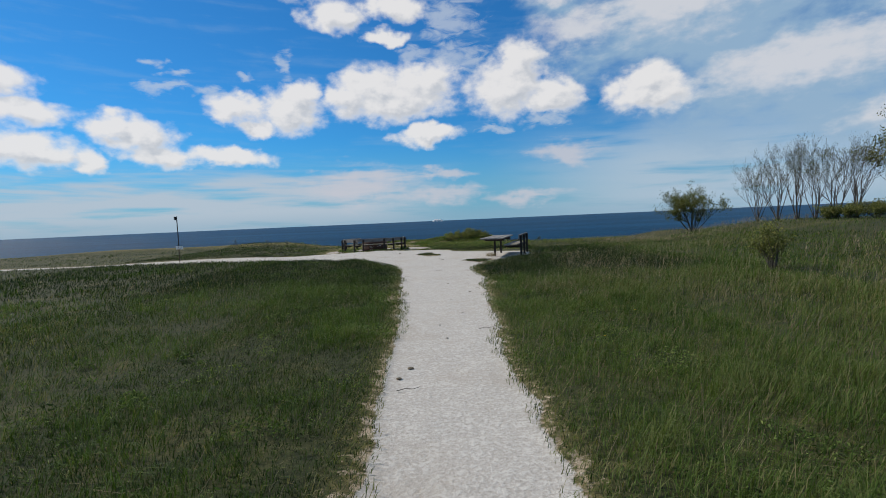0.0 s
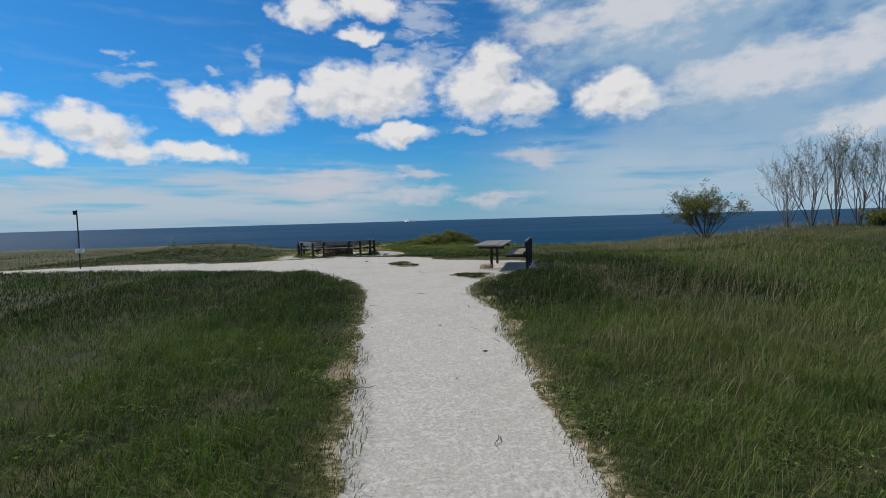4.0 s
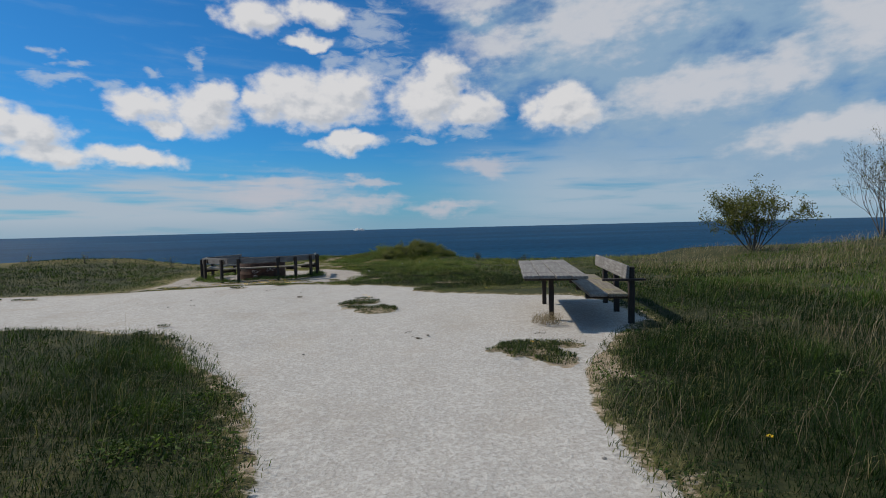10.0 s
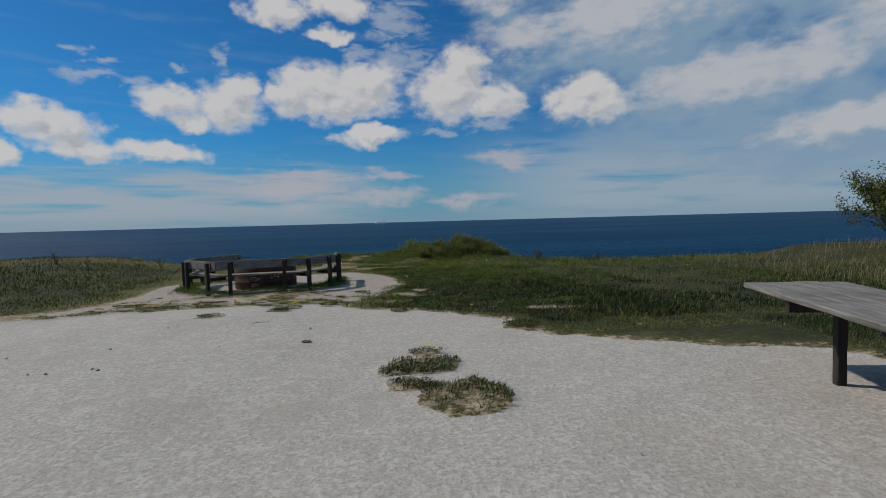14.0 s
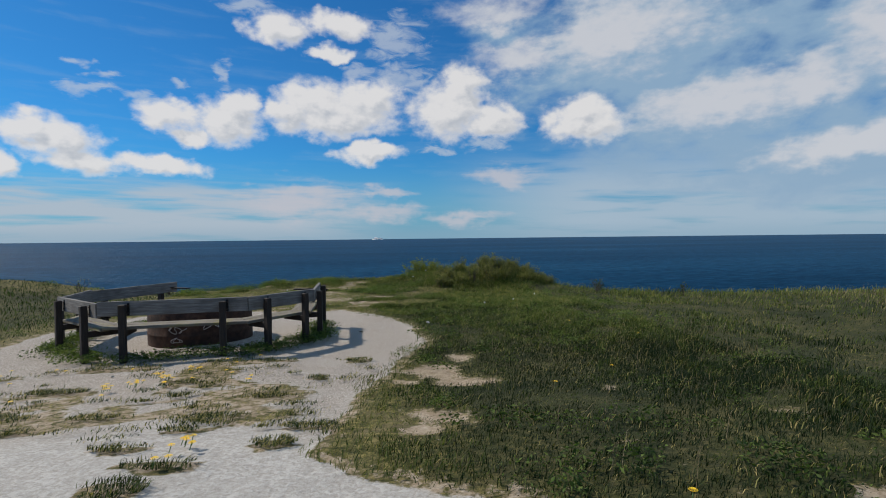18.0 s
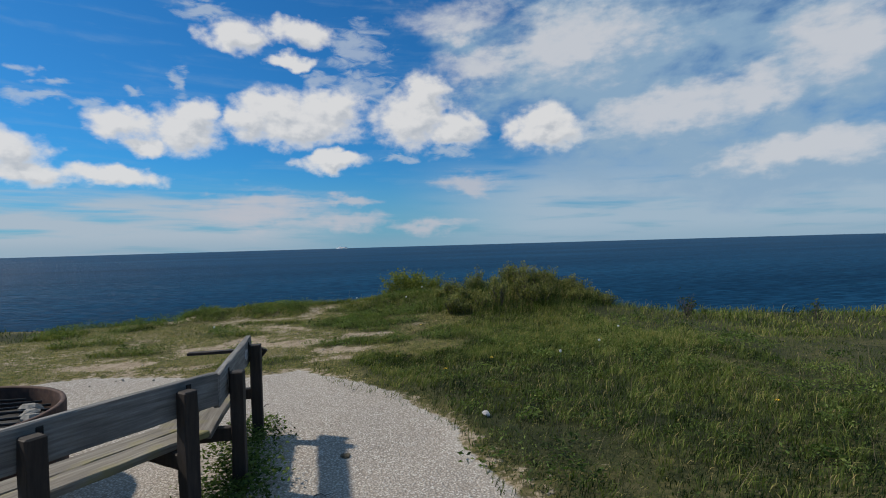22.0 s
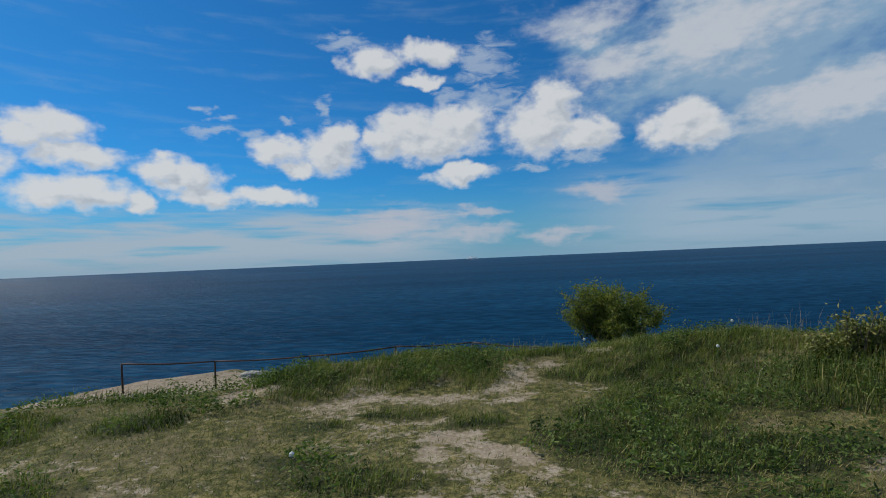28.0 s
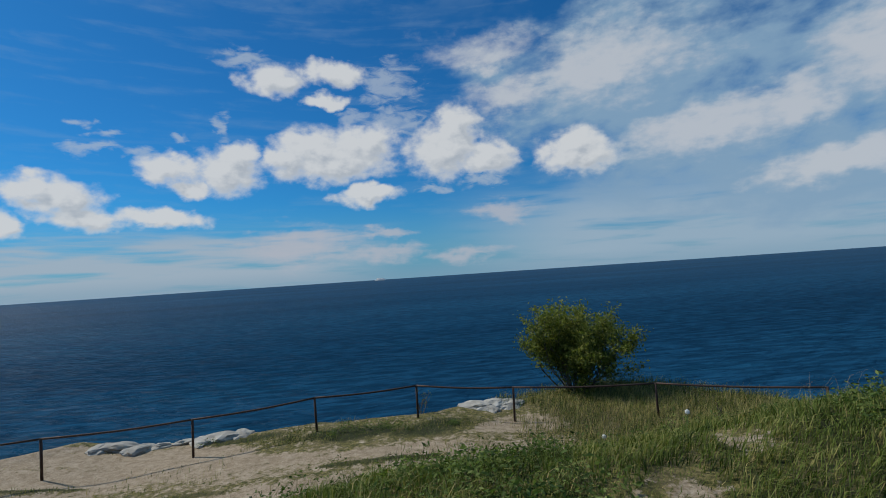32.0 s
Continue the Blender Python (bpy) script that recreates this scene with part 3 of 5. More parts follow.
def cover(x, y):
    """How much gravel, loose gravel, bare soil and rock lies at a place, each 0 to 1."""
    x, y = np.asarray(x, float), np.asarray(y, float)
    d = edge_distance(x, y, WEST_EDGE + EAST_EDGE) + .10 * wobble(x, y, .45) + .05 * wobble(x + 3, y, 1.6)
    g = smooth01(.5 + d / .30)
    isl = blobs(x, y, ISLANDS) + .34 * wobble(x, y, 1.3) + .22 * wobble(x, y, 3.4)
    g = np.minimum(g, 1 - smooth01(.5 + isl / .5))
    moss = smooth01((wobble(x, y, .75) + .3 * wobble(x, y, 2.5) + .12) / .6) * smooth01((y - 24.9) / .5) * smooth01((28.6 - y) / .5) * smooth01((.9 - x) / .8)
    g = g * (1 - .62 * moss)
    loose = smooth01((y - 24.6 - .35 * wobble(x, y, .3)) / 1.2)
    s = (.96 - .36 * smooth01((y - 36.9) / 1.2)) * smooth01(.58 + (blobs(x, y, BARES) + .75 * wobble(x, y, .9) + .45 * wobble(x, y, 2.6)) / 1.3)
    s = np.maximum(s, smooth01((d + .30) / .28) * .55)
    s = np.maximum(s, smooth01(.5 + (blobs(x, y, SCARP) + .5 * wobble(x, y, 1.5)) / .8))
    terrace = smooth01((y - 33.3) / 1.0) * smooth01((39.6 - y) / 1.2) * smooth01((2.4 - x) / 1.2) * smooth01((x + 7) / 3)
    s = np.maximum(s, terrace * (.20 + .30 * wobble(x, y, .55)))
    # the lower ledge: a trodden track in front of the fence, rock at the brink
    over, drop = y - brow(x), y - cliff(x)
    on = smooth01((over - 2.6) / 1.0) * smooth01((3.2 - x) / 1.2) * smooth01((x + 15) / 3)
    limit = np.interp(x, [-5.2, -3.6, 0, 1.5], [49.2, 47.4, 47.3, 48.6]) + .2 * wobble(x, y, .4)
    track = on * smooth01((limit - y) / .5)
    s = np.maximum(s, track * (.78 + .42 * wobble(x * .25, y * 1.5, .7)))
    s = np.maximum(s, on * .34)
    r = smooth01((drop + .40 + .45 * wobble(x, y, .3)) / .4) * smooth01((5 - x) / 2) * smooth01((x + 16) / 3)
    s = s * (1 - .9 * mats(x, y))
    return g, loose * g, np.clip(s, 0, 1), np.maximum(r, smooth01((drop + .1) / .3))


def mesh_from(name, verts, faces, mat, attrs=()):
    """A mesh from arrays: verts (n, 3), faces (m, 3) or (m, 4)."""
    me = bpy.data.meshes.new(name)
    verts, faces = np.asarray(verts, np.float32), np.asarray(faces, np.int32)
    k = faces.shape[1]
    me.vertices.add(len(verts))
    me.vertices.foreach_set("co", verts.ravel())
    me.loops.add(faces.size)
    me.loops.foreach_set("vertex_index", faces.ravel())
    me.polygons.add(len(faces))
    me.polygons.foreach_set("loop_start", np.arange(0, faces.size, k, dtype=np.int32))
    me.update(calc_edges=True)
    for key, values in attrs:
        a = me.attributes.new(key, "FLOAT", "POINT")
        a.data.foreach_set("value", np.asarray(values, np.float32))
    me.materials.append(mat)
    return me


def shade_smooth(me):
    me.polygons.foreach_set("use_smooth", np.ones(len(me.polygons), bool))


def spaced(lo, hi, step, far_lo, far_hi):
    mid = np.arange(lo, hi + step / 2, step)
    s, v = step, lo
    left = []
    while v > far_lo:
        s *= 1.3
        v -= s
        left.append(v)
    v, s = hi, step
    right = []
    while v < far_hi:
        s *= 1.3
        v += s
        right.append(v)
    return np.array(left[::-1] + list(mid) + right)


def build_ground():
    xs, ys = spaced(-12, 12, .11, -3000, 3000), spaced(-2, 51.5, .11, -3000, 60)
    gx, gy = np.meshgrid(xs, ys)
    x, y = gx.ravel(), gy.ravel()
    g, lo, s, r = cover(x, y)
    # dense grass, where the ground takes the darkened, shaded thatch colour
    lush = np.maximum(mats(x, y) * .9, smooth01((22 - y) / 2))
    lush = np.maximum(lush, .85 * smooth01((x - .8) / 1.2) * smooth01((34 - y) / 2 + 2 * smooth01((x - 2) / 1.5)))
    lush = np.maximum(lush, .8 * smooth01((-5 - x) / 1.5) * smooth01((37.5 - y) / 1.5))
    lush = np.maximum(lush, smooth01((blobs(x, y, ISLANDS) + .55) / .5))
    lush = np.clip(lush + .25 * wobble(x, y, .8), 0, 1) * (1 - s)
    z = land(x, y) + .03 * (1 - g) * (1 - s) + .012 * wobble(x, y, .9) * g
    bank = (1 - s) * smooth01((y - brow(x)) / 1.2) * smooth01((brow(x) + 3.2 - y) / 1.5)
    z = z + bank * .10 * wobble(x, y, .5)
    rough_rock = smooth01((y - cliff(x) + 1.2) / .8)
    z = z + rough_rock * .07 * wobble(x, y, .45)
    nx, ny = len(xs), len(ys)
    idx = np.arange(nx * ny).reshape(ny, nx)
    quads = np.stack([idx[:-1, :-1], idx[:-1, 1:], idx[1:, 1:], idx[1:, :-1]], -1).reshape(-1, 4)
    is_path = g[quads].mean(1) > .5
    co = np.stack([x, y, z], -1)
    for name, sel, label, cat in (("ground", ~is_path, "rough turf, bare earth and pale rock of a cliff top", "ground"),
                                  ("path", is_path, "pale trodden limestone gravel path widening into an open square", "path")):
        f = quads[sel]
        used, inv = np.unique(f, return_inverse=True)
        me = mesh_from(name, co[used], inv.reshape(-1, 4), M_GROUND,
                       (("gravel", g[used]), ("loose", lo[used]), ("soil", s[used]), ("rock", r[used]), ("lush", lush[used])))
        shade_smooth(me)
        tagged(new(name, me), label, cat, kind="structure")


build_ground()
SEA_Z = -24.0
_sea = mesh_from("water", [(-4700, 20, SEA_Z), (4700, 20, SEA_Z), (4700, 4880, SEA_Z), (-4700, 4880, SEA_Z)], [(0, 1, 2, 3)], M_SEA)
tagged(new("water", _sea), "deep blue sea ruffled by small waves", "sea", kind="structure")


# ---- helpers for things ----


def zl(x, y):
    return float(land(np.array([x]), np.array([y]))[0])


def part(name, bm, mat, parent=None, label="", m=None, smooth=False):
    """One bmesh as one mesh object, under a thing or a part."""
    me = bpy.data.meshes.new(name)
    bm.to_mesh(me)
    bm.free()
    me.materials.append(mat)
    if smooth:
        shade_smooth(me)
    ob = new(name, me)
    ob.parent = parent
    if m is not None:
        ob.matrix_local = m
    if label:
        ob["label"] = label
    return ob


def thing(name, m, label, category, group="", kind=""):
    ob = new(name)
    ob.empty_display_size = .1
    ob.matrix_world = m
    return tagged(ob, label, category, group, kind)


def board(l, w, h, bevel=.006, wear=.004, seed=0, cuts=6):
    """A worn plank, l along x, centred, with softened edges and a slight warp."""
    rnd = random.Random(seed)
    bm = bmesh.new()
    bmesh.ops.create_cube(bm, size=1)
    bmesh.ops.scale(bm, vec=(l, w, h), verts=bm.verts)
    long = [e for e in bm.edges if abs((e.verts[0].co - e.verts[1].co).x) > l * .5]
    bmesh.ops.subdivide_edges(bm, edges=long, cuts=cuts)
    bmesh.ops.bevel(bm, geom=[e for e in bm.edges if e.is_manifold and e.calc_face_angle(0) > .5], offset=bevel, segments=1, affect="EDGES")
    for v in bm.verts:
        v.co += Vector((rnd.uniform(-1, 1) * wear * .5, rnd.uniform(-1, 1) * wear, rnd.uniform(-1, 1) * wear * .6))
    return bm


def post(w, d, h, bevel=.008, seed=0, slant=0.0):
    """A square post standing on z = 0; slant lowers one side of its top."""
    rnd = random.Random(seed)
    bm = bmesh.new()
    bmesh.ops.create_cube(bm, size=1)
    bmesh.ops.scale(bm, vec=(w, d, h), verts=bm.verts)
    bmesh.ops.translate(bm, vec=(0, 0, h / 2), verts=bm.verts)
    for v in bm.verts:
        if v.co.z > h * .9 and v.co.y > 0:
            v.co.z -= slant
    up = [e for e in bm.edges if abs((e.verts[0].co - e.verts[1].co).z) > h * .5]
    bmesh.ops.subdivide_edges(bm, edges=up, cuts=4)
    bmesh.ops.bevel(bm, geom=[e for e in bm.edges if e.calc_face_angle(0) > .5], offset=bevel, segments=1, affect="EDGES")
    for v in bm.verts:
        v.co.x += rnd.uniform(-.003, .003)
        v.co.y += rnd.uniform(-.003, .003)
    return bm


def tube(points, r, sides=8, close=True, radii=None):
    """A round bar through the points."""
    pts = [Vector(p) for p in points]
    bm = bmesh.new()
    rings = []
    for i, p in enumerate(pts):
        t = (pts[min(i + 1, len(pts) - 1)] - pts[max(i - 1, 0)]).normalized()
        a = t.cross(Vector((0, 0, 1)))
        a = (a if a.length > .1 else t.cross(Vector((1, 0, 0)))).normalized()
        b = t.cross(a)
        k = radii[i] if radii else r
        rings.append([bm.verts.new(p + k * (math.cos(6.2832 * j / sides) * a + math.sin(6.2832 * j / sides) * b)) for j in range(sides)])
    for u, v in zip(rings, rings[1:]):
        for j in range(sides):
            bm.faces.new((u[j], u[(j + 1) % sides], v[(j + 1) % sides], v[j]))
    if close:
        bm.faces.new(rings[0])
        bm.faces.new(rings[-1])
    bmesh.ops.recalc_face_normals(bm, faces=bm.faces)
    return bm


def disc_bolt(r, h):
    bm = bmesh.new()
    bmesh.ops.create_cone(bm, cap_ends=True, segments=10, radius1=r, radius2=r * .8, depth=h)
    return bm


def lump_stone(r, seed, flat=.6, sub=2, rough=.35):
    bm = bmesh.new()
    bmesh.ops.create_icosphere(bm, subdivisions=sub, radius=r)
    for v in bm.verts:
        k = noise.noise(v.co / r * 1.3 + Vector((seed * 3.7, seed, 0))) * rough + noise.noise(v.co / r * 3.1 + Vector((seed, 9, 0))) * rough * .4
        v.co *= 1 + k
        v.co.z *= flat
    return bm


# ---- picnic table and bench ----
TABLE_TURN = -16.2


def build_table():
    cx, cy = 4.70, 18.53
    g = zl(cx, cy) + .02
    th = thing("picnic_table", pose(cx, cy, g, 0, 0, 90 + TABLE_TURN), "weathered grey plank picnic table on two dark posts", "table")
    top = .735
    for i in range(4):
        y = (i - 1.5) * .222
        part("plank", board(3.08 + .05 * (i % 2), .211, .045, .007, .005, i + 1, 10), M_GREY_WOOD, th,
             "", pose(.02 * (i % 3) - .02, y, top - .0225 + .004 * (i % 2), 0, (i - 1.5) * .1, 0))
    for i, x in enumerate((-.77, .76)):
        leg = part("leg", post(.075, .075, top - .12, .008, 20 + i), M_DARK_WOOD, th, "dark square table post", pose(x, 0, -.03))
        part("bearer", board(.80, .075, .10, .006, .003, 30 + i), M_DARK_WOOD, leg, "", pose(0, 0, top - .068, 0, 0, 90))
    return th


def build_bench():
    m = pose(5.43, 18.26, zl(5.43, 18.26) + .02, 0, 0, 90 + TABLE_TURN)
    th = thing("bench", m, "weathered wooden bench with a single backrest board, facing the table", "bench")
    for i, (y, mat) in enumerate(((.185, M_GREY_WOOD), (-.085, M_SEAT_WOOD))):
        part("seat_plank", board(2.74 + .03 * i, .255, .045, .008, .005, 40 + i, 12), mat, th, "pale lichen-stained plank" if i else "", pose(.02 * i, y, .45))
    part("backrest", board(2.62, .045, .20, .007, .005, 44, 12), M_GREY_WOOD, th, "", pose(.22, -.268, .735, 5, 0, 0))
    for i, x in enumerate((-1.0, .03, 1.0)):
        p = part("post", post(.085, .085, .83, .008, 50 + i), M_DARK_WOOD, th, "", pose(x, -.335, -.02, 0, 0, 0))
        for q in (-.05, .05):
            part("bolt", disc_bolt(.012, .012), M_BLACK, p, "", pose(0, -.047, .75 + q, 90, 0, 0))
        part("bearer", board(.60, .07, .09, .006, .003, 60 + i), M_DARK_WOOD, th, "", pose(x + .08, .0, .385, 0, 0, 90))
    part("armrest", board(.60, .07, .032, .005, .002, 66, 3), M_DARK_WOOD, th, "dark arm board across the end post", pose(-1.07, -.22, .63, 0, 0, 90))


build_table()
build_bench()

# ---- fire place: benches in a broken ring round a steel fire ring ----
RING = [(-3.18, 32.5), (-4.0, 30.85), (-3.85, 29.65), (-2.75, 28.55), (-.85, 28.77), (-.05, 29.75), (-.10, 31.17)]
PIT = (-1.93, 30.15)


def ring_bench(k, a, b, turn_a, turn_b):
    a, b = Vector(a), Vector(b)
    mid, d = (a + b) / 2, (b - a)
    ln, ang = d.length, math.degrees(math.atan2(d.y, d.x))
    # y of the bench points in, to the fire
    g = zl(mid.x, mid.y) + .01
    th = thing("fire_bench", pose(mid.x, mid.y, g, 0, 0, ang), "weathered plank bench on dark posts beside the fire ring", "bench", "benches round the fire")
    part("backrest", board(ln, .045, .20, .006, .004, 70 + k, 8), M_GREY_WOOD, th, "", pose(0, 0, .71))
    for j in range(2):
        bm, off = board(ln, .172, .042, .006, .003, 80 + 3 * k + j, 8), .125 + .179 * j
        for v in bm.verts:
            cut = (off + v.co.y) * math.tan((turn_b if v.co.x > 0 else turn_a) / 2) + .004
            v.co.x *= 1 - 2 * cut / ln
        part("seat_plank", bm, M_SEAT_WOOD, th, "", pose(0, off, .435))
    fr = (.17, .83) if ln > 1.3 else (.22, .80)
    for j, f in enumerate(fr):
        x = (f - .5) * ln
        p = part("post", post(.085, .085, .79, .007, 90 + 5 * k + j), M_DARK_WOOD, th, "", pose(x, -.085, -.02))
        part("bracket", board(.03, .012, .17, .002, .0, 1, 1), M_BLACK, p, "black iron bracket", pose(.055, .062, .72))
        for q in (-.05, .05):
            part("bolt", disc_bolt(.011, .012), M_RAIL, p, "", pose(.055, .050, .72 + q, 90, 0, 0))
        part("bearer", board(.46, .06, .085, .005, .002, 95 + j), M_DARK_WOOD, th, "", pose(x, .15, .37, 0, 0, 90))
    return th


def build_fire():
    head = [math.atan2(b[1] - a[1], b[0] - a[0]) for a, b in zip(RING, RING[1:])]
    turn = [0.0] + [(q - p + math.pi) % (2 * math.pi) - math.pi for p, q in zip(head, head[1:])] + [0.0]
    for k, (a, b) in enumerate(zip(RING, RING[1:])):
        ring_bench(k, a, b, turn[k], turn[k + 1])
    mark = [(-.05, -.03), (-.03, .02), (.0, .03), (.02, -.01), (.05, .025), (.03, -.04), (.0, -.05), (-.02, .0)]
    end = bpy.data.objects["fire_bench.005"]
    part("scratch_mark", tube([(.35 + u * 1.1, -.027, .72 + v) for u, v in mark], .005, 4), M_CHALK, end, "pale scratched mark on the backrest")
    # a dark arm board across each open end of the ring, held by a slanting brace
    for name, x in (("fire_bench.005", .62), ("fire_bench", -.78)):
        arm = part("armrest", board(.60, .07, .024, .004, .002, 7, 3), M_DARK_WOOD, bpy.data.objects[name], "dark painted arm board across the bench end", pose(x, .17, .70, 0, 0, 90))
        part("brace", board(.17, .04, .03, .004, .001, 8, 2), M_DARK_WOOD, arm, "", pose(-.27, 0, -.07, 0, 52, 0))
    cx, cy = PIT
    g = zl(cx, cy)
    th = thing("fire_ring", pose(cx, cy, g), "rust-brown steel fire ring with ash and blackened bars", "fire pit")
    bm = bmesh.new()
    R, H, n = .80, .56, 48
    prof = [(R, -.04), (R, .16), (R + .006, .17), (R, .18), (R - .004, .36), (R, H - .01), (R - .006, H), (R - .03, H), (R - .034, H - .012), (R - .034, .08)]
    rings = [[bm.verts.new((r * math.cos(6.2832 * i / n) * (1 + .006 * math.sin(3 * i)), r * math.sin(6.2832 * i / n), z)) for i in range(n)] for r, z in prof]
    for u, v in zip(rings, rings[1:]):
        for i in range(n):
            bm.faces.new((u[i], u[(i + 1) % n], v[(i + 1) % n], v[i]))
    part("shell", bm, M_RUST, th, "rust-brown rolled steel wall", smooth=True)
    bm = bmesh.new()
    bmesh.ops.create_circle(bm, cap_ends=True, segments=40, radius=R - .03)
    bmesh.ops.subdivide_edges(bm, edges=bm.edges, cuts=2)
    for v in bm.verts:
        v.co.z = .40 + .05 * noise.noise(v.co * 3)
    part("ash", bm, surface("ash", [(.3, (.012, .011, .011)), (.6, (.05, .046, .042)), (.8, (.3, .28, .26))], 9, .95, bump=.8, dist=.03), th, "black ash and charred wood")
    rnd = random.Random(5)
    for i in range(11):
        a = -.75 + i * .145
        half = math.sqrt(max(.02, .58 - a * a)) * .96
        pts = [(-half, a, .47), (-half * .4, a + rnd.uniform(-.03, .03), .50 + rnd.uniform(0, .02)), (half * .4, a + rnd.uniform(-.03, .03), .50), (half, a, .47)]
        part("bar", tube(pts, .010, 6), M_BLACK, th, "", pose(0, 0, 0, 0, 0, 20))
    for i in range(5):
        s = part("charred_stone", lump_stone(.05 + .02 * rnd.random(), i + 3, .7), M_STONE, th, "pale burnt stone")
        s.matrix_local = pose(.45 + .07 * i, .42 - .13 * i, .46)
    # scratched squiggles on the wall facing the square
    for j, (az, z0, w, h) in enumerate(((262, .27, .24, .12), (300, .33, .34, .13), (262, .12, .14, .09))):
        pts = []
        for q in range(26):
            t = q / 25
            aa = radians(az) + (t - .5) * w / R + .05 * math.sin(t * 21 + j)
            pts.append(((R + .012) * math.cos(aa), (R + .012) * math.sin(aa), z0 + h * .5 * math.sin(t * 14 + j * 2) * (1 - .4 * t)))
        part("scratch_mark", tube(pts, .005, 4), M_CHALK, th, "pale scratched squiggle")


build_fire()

# ---- fence on the lower ledge ----
FENCE = [(-9.65, 46.25), (-7.62, 47.15), (-5.15, 47.75), (-2.74, 48.25), (-.50, 48.55), (1.62, 48.0), (4.6, 47.2), (7.2, 45.6)]


def build_fence():
    pts = [Vector((x, y, zl(x, y))) for x, y in FENCE]
    th = thing("cliff_fence", pose(*pts[1]), "low brown steel pipe fence along the cliff edge", "fence")
    o = pts[1]
    for i, p in enumerate(pts):
        q = p - o
        part("post", tube([q + Vector((0, 0, -.1)), q + Vector((.01 * (i % 3 - 1), 0, .40)), q + Vector((.015 * (i % 3 - 1), 0, .77))], .026), M_RAIL, th, smooth=True)
    for a, b in zip(pts, pts[1:]):
        a, b = a - o + Vector((0, 0, .76)), b - o + Vector((0, 0, .76))
        n = 6
        part("rail", tube([a.lerp(b, t / n) - Vector((0, 0, .035 * math.sin(math.pi * t / n))) for t in range(n + 1)], .021), M_RAIL, th, smooth=True)


build_fence()


def build_pole():
    x, y = -10.9, 22.95
    th = thing("sign_pole", pose(x, y, zl(x, y)), "thin dark pole with a small white plate, beside the track", "pole")
    part("pole", tube([(0, 0, -.1), (.01, 0, 1.2), (0, 0, 2.30)], .024), M_DARK_WOOD, th, smooth=True)
    bm = board(.34, .02, .15, .004, 0, 2, 1)
    pl = part("plate", bm, M_WHITE, th, "small white sign plate", pose(.06, -.05, .72))
    for k, (w, z) in enumerate(((.22, .03), (.26, -.01), (.18, -.045))):
        part("text_bar", board(w, .004, .014, .001, 0, 1, 1), M_BLACK, pl, "", pose(0, -.012, z))
    part("box", board(.12, .10, .16, .008, 0, 3, 1), M_BLACK, th, "small dark box", pose(-.06, 0, 2.20))


build_pole()


def build_ship():
    th = thing("ferry", pose(0, 4200, SEA_Z - 2.5, 0, 0, -50) @ Matrix.Diagonal((.72, .72, .62, 1)), "white ferry far out on the sea", "ship")
    bm = bmesh.new()
    bmesh.ops.create_cube(bm, size=1)
    bmesh.ops.subdivide_edges(bm, edges=bm.edges, cuts=3)
    for v in bm.verts:
        k = abs(v.co.x) * 2
        v.co = Vector((v.co.x * 180, v.co.y * 26 * (1 - .5 * k ** 4), (v.co.z + .5) * 14 + (1.5 * k ** 3 if v.co.x < 0 else 0)))
    part("hull", bm, M_WHITE, th, "white hull")
    for x0, l, z0, h in ((-18, 76, 14, 11), (-28, 40, 25, 7), (46, 34, 14, 12)):
        part("deckhouse", board(l, 20, h, .8, 0, 1, 2), M_WHITE, th, "", pose(x0, 0, z0 + h / 2))
    part("funnel", board(7, 6, 8, .8, 0, 1, 1), M_RAIL, th, "dark funnel", pose(26, 0, 18))
    part("mast", board(1.2, 1.2, 12, .2, 0, 1, 1), M_WHITE, th, "", pose(-36, 0, 36))


build_ship()

# ---- rocks at the brink ----


def build_rocks():
    rnd = random.Random(11)
    spots = [(1.05, 49.2, .36), (1.5, 49.35, .42), (1.95, 49.3, .30), (1.3, 48.95, .22)]
    spots += [(-7.4 + .42 * k, 48.75 + .12 * math.sin(k * 2.1), .24 + .08 * math.sin(k * 1.3)) for k in range(8)]
    for i, (x, y, r) in enumerate(spots):
        bm = lump_stone(r, i * 1.7, .45, 3, .5)
        ob = part("limestone_ledge", bm, M_ROCK)
        tagged(ob, "pale grey limestone slab at the cliff brink", "rock", "rocks at the brink")
        ob.matrix_world = pose(x, y, zl(x, y) + .02, rnd.uniform(-8, 8), rnd.uniform(-8, 8), rnd.uniform(0, 360)) @ Matrix.Diagonal((1.35, .85, .9, 1))


build_rocks()

# ---- grass ----
rng = np.random.default_rng(7)


def ramped(cells):
    """Random points over boxes of x0, x1, y0, y1, number a square metre."""
    out = []
    for x0, x1, y0, y1, k in cells:
        n = int((x1 - x0) * (y1 - y0) * k)
        out.append(np.stack([rng.uniform(x0, x1, n), rng.uniform(y0, y1, n)], -1))
    return np.concatenate(out)


